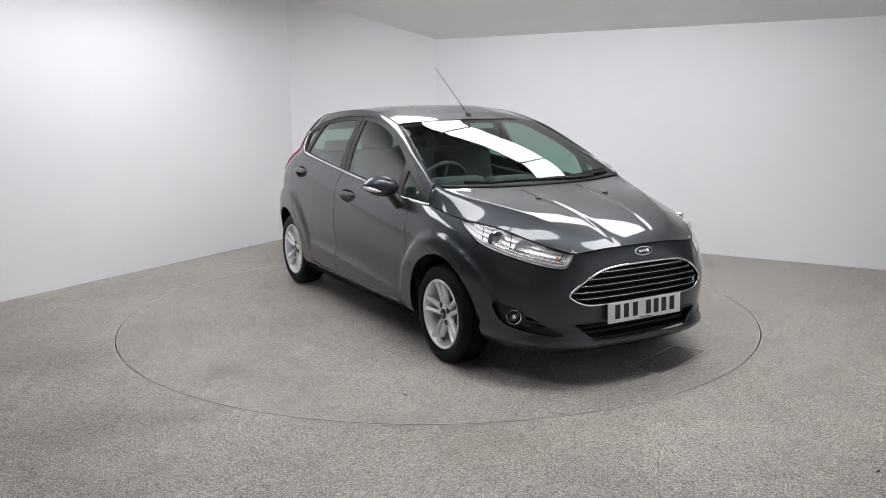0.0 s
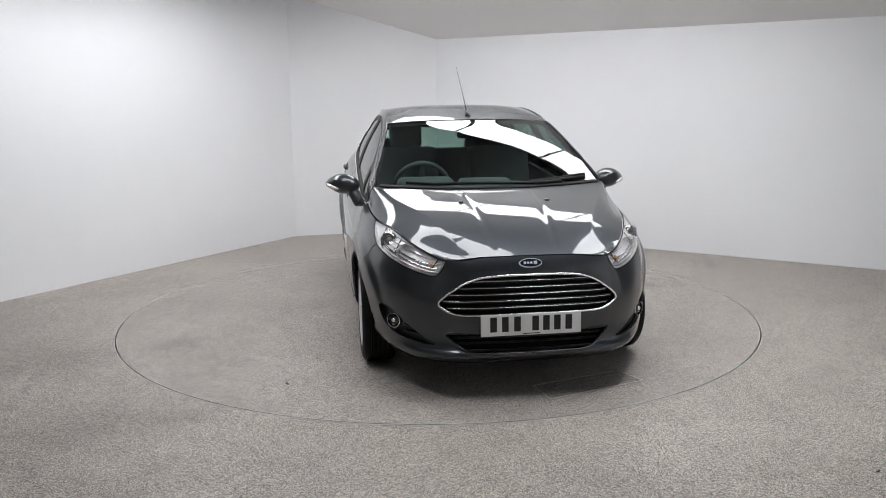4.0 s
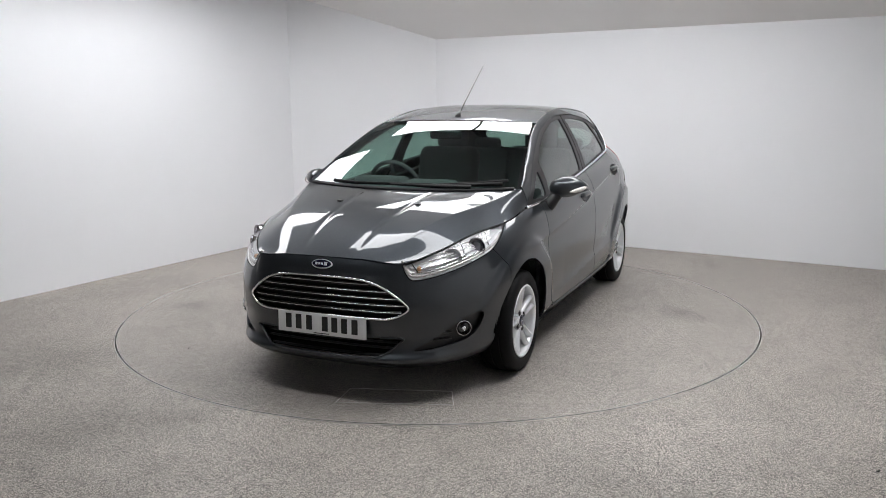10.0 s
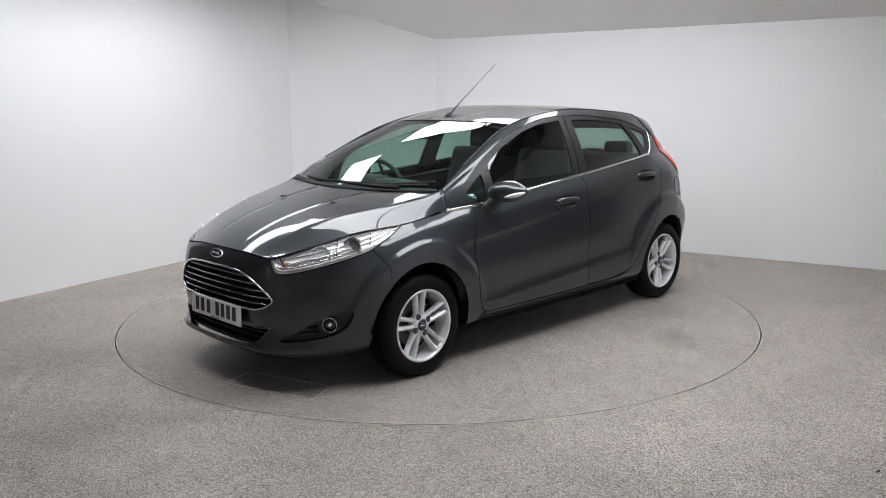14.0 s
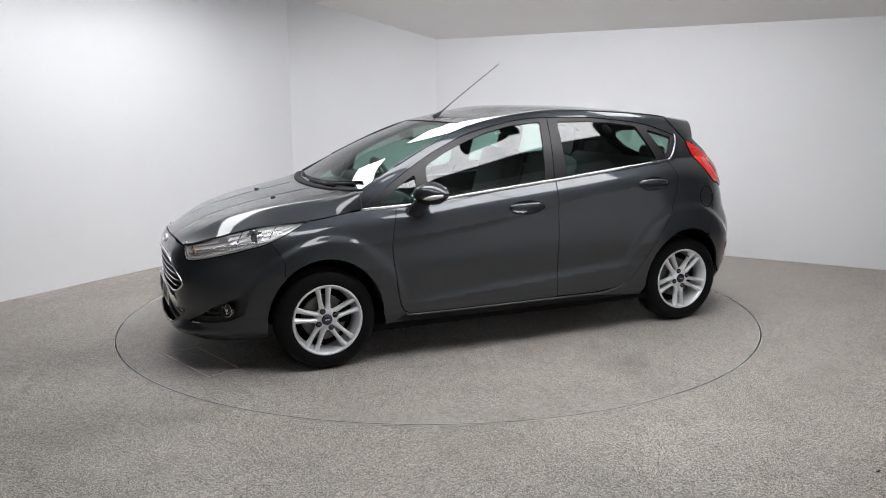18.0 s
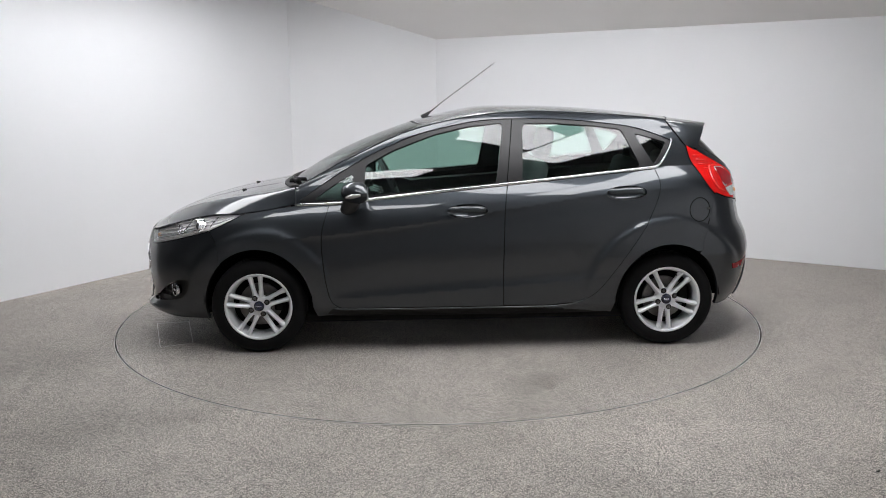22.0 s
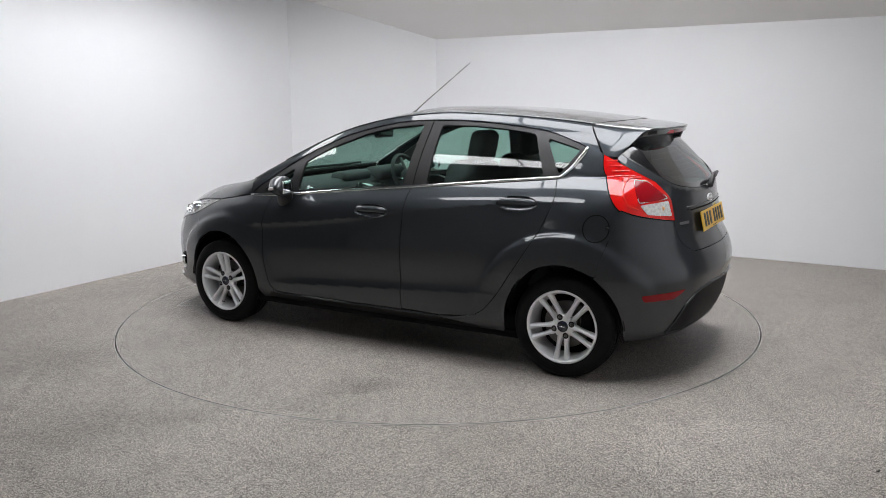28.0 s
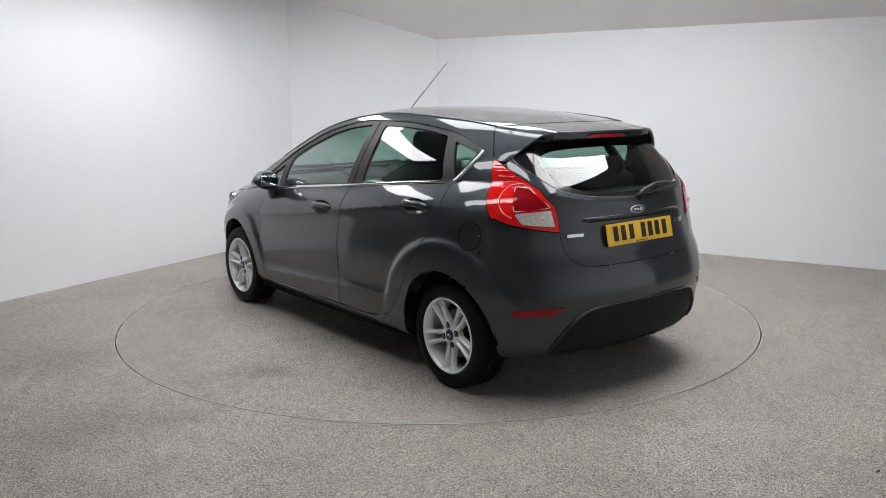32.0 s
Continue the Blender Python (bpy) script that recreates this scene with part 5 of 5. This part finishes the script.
def wheel(at, side, turn):
    """A wheel with its outer face along +y (side 1) or -y."""
    prof = [(0.193, -0.085), (0.215, -0.097), (0.245, -0.0985), (0.268, -0.092), (0.282, -0.078), (0.287, -0.052), (0.281, -0.050), (0.281, -0.042), (0.288, -0.040), (0.2885, -0.014), (0.281, -0.012), (0.281, 0.012), (0.2885, 0.014), (0.288, 0.040), (0.281, 0.042), (0.281, 0.050), (0.287, 0.052), (0.282, 0.078), (0.268, 0.092), (0.245, 0.0985), (0.215, 0.097), (0.199, 0.088), (0.190, 0.06), (0.188, -0.06)]
    w = part_mesh("wheel", bpy.data.meshes.new("w"), M_RUBBER, car, "silver five-spoke alloy wheel with a black tyre")
    bm = lathe_bm(prof, 72)
    bm.to_mesh(w.data)
    bm.free()
    flat_edges(w.data, 50)
    w.location = Vector(CAR_AT) + Vector(at)
    w.rotation_euler = (0, 0, 0 if side > 0 else radians(180))
    part_lip = part("rim", lathe_bm([(0.203, 0.086), (0.205, 0.092), (0.201, 0.096), (0.192, 0.093), (0.187, 0.078), (0.176, 0.045), (0.172, -0.02), (0.182, -0.085), (0.190, -0.085), (0.180, -0.02), (0.184, 0.04), (0.195, 0.075)], 64), M_ALLOY, w, "silver alloy rim")
    for k in range(5):
        for sgn in (-1, 1):
            bm = bmesh.new()
            a0 = radians(turn + 72 * k)
            rings = []
            for r, off, wd, y, th in ((0.030, 0.012, 0.018, 0.064, 0.03), (0.062, 0.0175, 0.0155, 0.070, 0.03), (0.10, 0.0225, 0.0120, 0.074, 0.03), (0.14, 0.0265, 0.0125, 0.080, 0.03), (0.172, 0.0300, 0.0150, 0.086, 0.03), (0.192, 0.0325, 0.0195, 0.088, 0.03)):
                ring = []
                for dx, dy in ((-1, -th), (-1, -0.012), (-0.62, -0.002), (0, 0.002), (0.62, -0.002), (1, -0.012), (1, -th)):
                    tx, ty = r, sgn * off + dx * wd
                    ring.append(bm.verts.new((tx * math.cos(a0) - ty * math.sin(a0), y + dy, tx * math.sin(a0) + ty * math.cos(a0))))
                rings.append(ring)
            for a, b in zip(rings, rings[1:]):
                for i in range(7):
                    j = (i + 1) % 7
                    bm.faces.new((a[i], a[j], b[j], b[i]))
            bm.faces.new(rings[0])
            bm.faces.new(rings[-1])
            bmesh.ops.recalc_face_normals(bm, faces=bm.faces)
            o = part("spoke", bm, M_ALLOY, w)
            flat_edges(o.data, 40)
    hub = part("hub", lathe_bm([(0.0005, 0.070), (0.030, 0.070), (0.034, 0.074), (0.054, 0.071), (0.066, 0.060), (0.066, 0.03), (0.0005, 0.03)], 40), M_ALLOY, w)
    flat_edges(hub.data, 35)
    part("cap", lathe_bm([(0.0005, 0.081), (0.026, 0.080), (0.031, 0.076), (0.031, 0.06), (0.0005, 0.06)], 32), M_BLUE, w, "blue centre cap")
    part("cap_mark", box_bm(0.030, 0.002, 0.006, (0, 0.0812, 0), bevel=0.0008), M_CHROME, w)
    for k in range(4):
        a = radians(turn - 21 + 90 * k)
        m = Matrix.Translation((0.053 * math.cos(a), 0.0, 0.053 * math.sin(a)))
        part("nut_recess", lathe_at([(0.0005, 0.0735), (0.0165, 0.0735), (0.0175, 0.071), (0.0005, 0.07)], m, 20), M_GLOSS, w)
        part("wheel_nut", lathe_at([(0.0005, 0.080), (0.0075, 0.079), (0.0095, 0.074), (0.0095, 0.06), (0.0005, 0.06)], m, 6), M_DISCBRAKE, w, smooth=False)
    part("brake_disc", lathe_bm([(0.0005, 0.028), (0.075, 0.028), (0.078, 0.012), (0.130, 0.012), (0.130, -0.01), (0.0005, -0.01)], 40), M_DISCBRAKE, w, "rusty steel brake disc", smooth=False)
    part("brake_caliper", box_bm(0.06, 0.06, 0.12, (-0.115, 0.0, 0.02), bevel=0.012), M_DARK, w)
    part("wheel_back", lathe_bm([(0.0005, -0.03), (0.176, -0.03), (0.176, -0.045), (0.0005, -0.045)], 32), M_DARK, w, smooth=False)
    v = radians(turn + 200)
    part("valve", tube_bm([(0.165 * math.cos(v), 0.05, 0.165 * math.sin(v)), (0.155 * math.cos(v), 0.075, 0.155 * math.sin(v))], 0.004, 6), M_BLACK, w)
    return w


wheel((WHEEL_X, 0.728, WHEEL_Z), 1, 85)
wheel((-WHEEL_X, 0.722, WHEEL_Z), 1, 272)
wheel((WHEEL_X, -0.728, WHEEL_Z), -1, 80)
wheel((-WHEEL_X, -0.722, WHEEL_Z), -1, 30)

# arch liners, floor pan
for wx in (WHEEL_X, -WHEEL_X):
    bm = bmesh.new()
    rows = []
    for i in range(21):
        a = radians(2 + 176 * i / 20)
        p = (wx + 0.338 * math.cos(a), WHEEL_Z + 0.362 * math.sin(a))
        rows.append([bm.verts.new((p[0], y, p[1])) for y in (0.775, 0.74, 0.52)] + [bm.verts.new((wx + 0.1 * math.cos(a), 0.515, WHEEL_Z + 0.1 * math.sin(a)))])
    for a, b in zip(rows, rows[1:]):
        for i in range(3):
            bm.faces.new((a[i], a[i + 1], b[i + 1], b[i]))
    pair_bm("arch_liner", bm, M_DARK, (car, car), "black wheel arch liner")
pan = part("floor_pan", join_bm(box_bm(2.0, 1.56, 0.05, (-0.02, 0, 0.20), bevel=0.015), box_bm(3.3, 0.9, 0.05, (0.05, 0, 0.225), bevel=0.015), box_bm(0.3, 1.1, 0.05, (-1.60, 0, 0.28), bevel=0.01), box_bm(0.3, 1.1, 0.05, (1.72, 0, 0.215), bevel=0.01)), M_DARK, car, "dark underbody", smooth=False)
part("exhaust", tube_bm([(-1.2, -0.35, 0.22), (-1.5, -0.38, 0.24), (-1.7, -0.39, 0.255)], 0.024, 12), M_DARK, car)
part("silencer", box_bm(0.26, 0.52, 0.13, (-1.66, -0.16, 0.29), bevel=0.04, segs=3), M_DARK, car, "dark exhaust silencer")
part("bulkhead", box_bm(0.04, 1.42, 0.66, (1.02, 0, 0.56)), M_DARK, car, smooth=False)
part("radiator", box_bm(0.04, 0.9, 0.40, (1.80, 0, 0.42)), M_DARK, car, smooth=False)

# ---- car: cabin ----


def seat(x, y, back_x):
    s = part("seat", box_bm(0.50, 0.50, 0.20, (x, y, 0.50), bevel=0.06, segs=3), M_FABRIC, car, "charcoal fabric front seat")
    part("seat_back", box_bm(0.16, 0.48, 0.62, (back_x, y, 0.84), bevel=0.06, segs=3, turn=Euler((0, radians(-16), 0)).to_matrix().to_4x4()), M_FABRIC, s)
    part("headrest", box_bm(0.10, 0.25, 0.20, (back_x - 0.135, y, 1.225), bevel=0.045, segs=3, turn=Euler((0, radians(-12), 0)).to_matrix().to_4x4()), M_FABRIC, s)
    for d in (-0.06, 0.06):
        part("headrest_post", tube_bm([(back_x - 0.10, y + d, 1.08), (back_x - 0.13, y + d, 1.18)], 0.006, 6), M_CHROME, s)


seat(-0.08, 0.36, -0.40)
seat(-0.08, -0.36, -0.40)
bench = part("rear_seat", box_bm(0.48, 1.20, 0.18, (-0.86, 0, 0.52), bevel=0.06, segs=3), M_FABRIC, car, "charcoal fabric rear bench")
part("seat_back", box_bm(0.15, 1.18, 0.58, (-1.20, 0, 0.80), bevel=0.05, segs=3, turn=Euler((0, radians(-18), 0)).to_matrix().to_4x4()), M_FABRIC, bench)
for y in (-0.36, 0.36):
    part("headrest", box_bm(0.08, 0.24, 0.11, (-1.30, y, 1.115), bevel=0.035, segs=3), M_FABRIC, bench)
part("parcel_shelf", box_bm(0.36, 1.06, 0.03, (-1.52, 0, 0.985), bevel=0.01), M_FABRIC, car, "black parcel shelf")
dash = part("dashboard", box_bm(0.46, 1.34, 0.34, (0.86, 0, 0.795), bevel=0.09, segs=4), M_DASH, car, "soft black dashboard")
part("instrument_hood", box_bm(0.16, 0.36, 0.10, (0.68, -0.36, 0.965), bevel=0.04, segs=3), M_DASH, dash)
part("centre_hood", box_bm(0.14, 0.34, 0.08, (0.72, 0.02, 0.965), bevel=0.035, segs=3), M_DASH, dash)
part("centre_panel", box_bm(0.12, 0.26, 0.30, (0.60, 0, 0.78), bevel=0.03, turn=Euler((0, radians(-20), 0)).to_matrix().to_4x4()), M_GLOSS, dash, "gloss black centre panel")
for y in (-0.60, 0.60):
    part("air_vent", lathe_at([(0.045, 0.0), (0.045, 0.015), (0.036, 0.018), (0.03, 0.005), (0.0005, 0.0)], Matrix.Translation((0.64, y, 0.90)) @ Euler((0, 0, radians(90))).to_matrix().to_4x4(), 20), M_REFLECTOR, dash)
sm = Matrix.Translation((0.47, -0.36, 0.93)) @ Euler((0, radians(-65), 0)).to_matrix().to_4x4()
ring = [sm @ Vector((0.182 * math.cos(a), 0.182 * math.sin(a), 0)) for a in np.linspace(0, 2 * math.pi, 33)[:-1]]
sw = part("steering_wheel", tube_bm(ring, 0.015, 10, True), M_DASH, car, "black three-spoke steering wheel")
part("airbag_cover", join_bm(lathe_at([(0.0005, 0.03), (0.05, 0.028), (0.07, 0.01), (0.065, -0.02), (0.0005, -0.02)], sm @ Euler((radians(90), 0, 0)).to_matrix().to_4x4(), 24)), M_DASH, sw)
for a in (0, 180, 270):
    p = sm @ Vector((0.18 * math.sin(radians(a)) if a != 270 else 0, 0, 0))
    e = sm @ Vector((0.17 * math.cos(radians(a + 90)), 0.17 * math.sin(radians(a + 90)), 0))
    part("spoke", tube_bm([sm @ Vector((0, 0, 0)), e], [0.022, 0.014], 8, squash=(1, 0.5)), M_REFLECTOR if a != 270 else M_DASH, sw)
rv = part("inside_mirror", box_bm(0.03, 0.225, 0.062, (0.44, 0, 1.278), bevel=0.02, segs=3), M_GLOSS, car, "black inside mirror")
part("mirror_stalk", tube_bm([(0.44, 0, 1.28), (0.432, 0, 1.306)], 0.008, 8), M_BLACK, rv)
o = part_mesh("headliner", sheet(roof, np.array([(-0.99, 0.0), (0.99, 0.0), (0.99, 1), (-0.99, 1)]), step=0.05, lift=-0.03, flange=0), M_TRIM, car, "pale grey headliner")
card = rounded([(0.86, 0.26), (0.86, 0.88), (0.5, 0.935), (-0.26, 0.99), (-1.2, 1.06), (-1.42, 1.05), (-1.42, 0.74), (-0.95, 0.72), (-0.84, 0.45), (-0.7, 0.26)], 0.05)
both("door_card", sheet(body, xz(card), step=0.04, lift=-0.07, flange=0.02), M_DASH, "black inner door trim")
both("pillar_trim", sheet(body, dlo_poly, [(p - p.mean(0)) * 1.03 + p.mean(0) for p in panes], step=0.012, lift=-0.03, flange=0), M_DASH)

lining = np.array([at3(-1.35, 0.56, 1.27), at3(-1.50, 0.55, 1.20), at3(-1.73, 0.50, 1.04), at3(-1.77, 0.48, 0.83), at3(-1.60, 0.69, 0.83), at3(-1.40, 0.74, 0.88), at3(-1.32, 0.68, 1.10), at3(-1.315, 0.60, 1.22)])
both("quarter_trim", sheet(body, lining, step=0.03, lift=-0.045, flange=0), M_DASH, "black luggage area side trim")

# dark joints round the lamps and in front of the spoiler, bright gutter edge of the roof
pair_bm("lamp_gap", tube_bm(skin(hl_poly, -0.001), 0.0030, 6, True), M_DARK, lamps)
pair_bm("lamp_gap", tube_bm(skin(tail_poly, 0.001), 0.0034, 6, True), M_DARK, tails)
ua = np.linspace(-0.97, 0.97, 41)
part("spoiler_gap", tube_bm([(x + 0.004, y, z - 0.002) for x, y, z in zip(*spoiler(ua, np.zeros(41)))], 0.0042, 6), M_DARK, car)
pair_bm("roof_moulding", tube_bm([(x, y, z + 0.001) for x, y, z in skin([p for p in roof_edge[8:]], 0.0)], 0.0050, 8), M_PAINT, (car, car))
for k, (f0, f1, dz) in enumerate(((0.24, 0.66, 0.036), (0.30, 0.56, 0.054))):
    run = hl_low[int(f0 * len(hl_low)):int(f1 * len(hl_low))]
    pair_bm("light_bar", tube_bm(skin([(q[0], q[1] + dz) for q in run], -0.009), 0.0045, 8), M_REFLECTOR, lamps, "chrome bar in the headlamp")
# gloss black inner face of the spoiler's fins, down to the rear glass
bm = bmesh.new()
rows = []
for q in np.linspace(0.72, 0.995, 9):
    p = [float(c) for c in spoiler(np.array(q), np.array(0.97))]
    inner = skin([at3(p[0] + 0.03, p[1] - 0.004, p[2] - 0.012)], -0.003)[0]
    rows.append((bm.verts.new((p[0], p[1], p[2] - 0.006)), bm.verts.new(inner)))
for a, b in zip(rows, rows[1:]):
    bm.faces.new((a[0], a[1], b[1], b[0]))
pair_bm("fin_inner", bm, M_GLOSS, (car, car), "gloss black inner face of the fin")

# ---- what moves ----


def motions():
    """The turntable and the car on it turn at an even speed about the table's middle."""
    for thing in (turntable, car):
        walk(thing, [(t, pose(0, 0, 0, 0, 0, -60.653 - 5.3557 * t)) for t in range(33)])


motions()
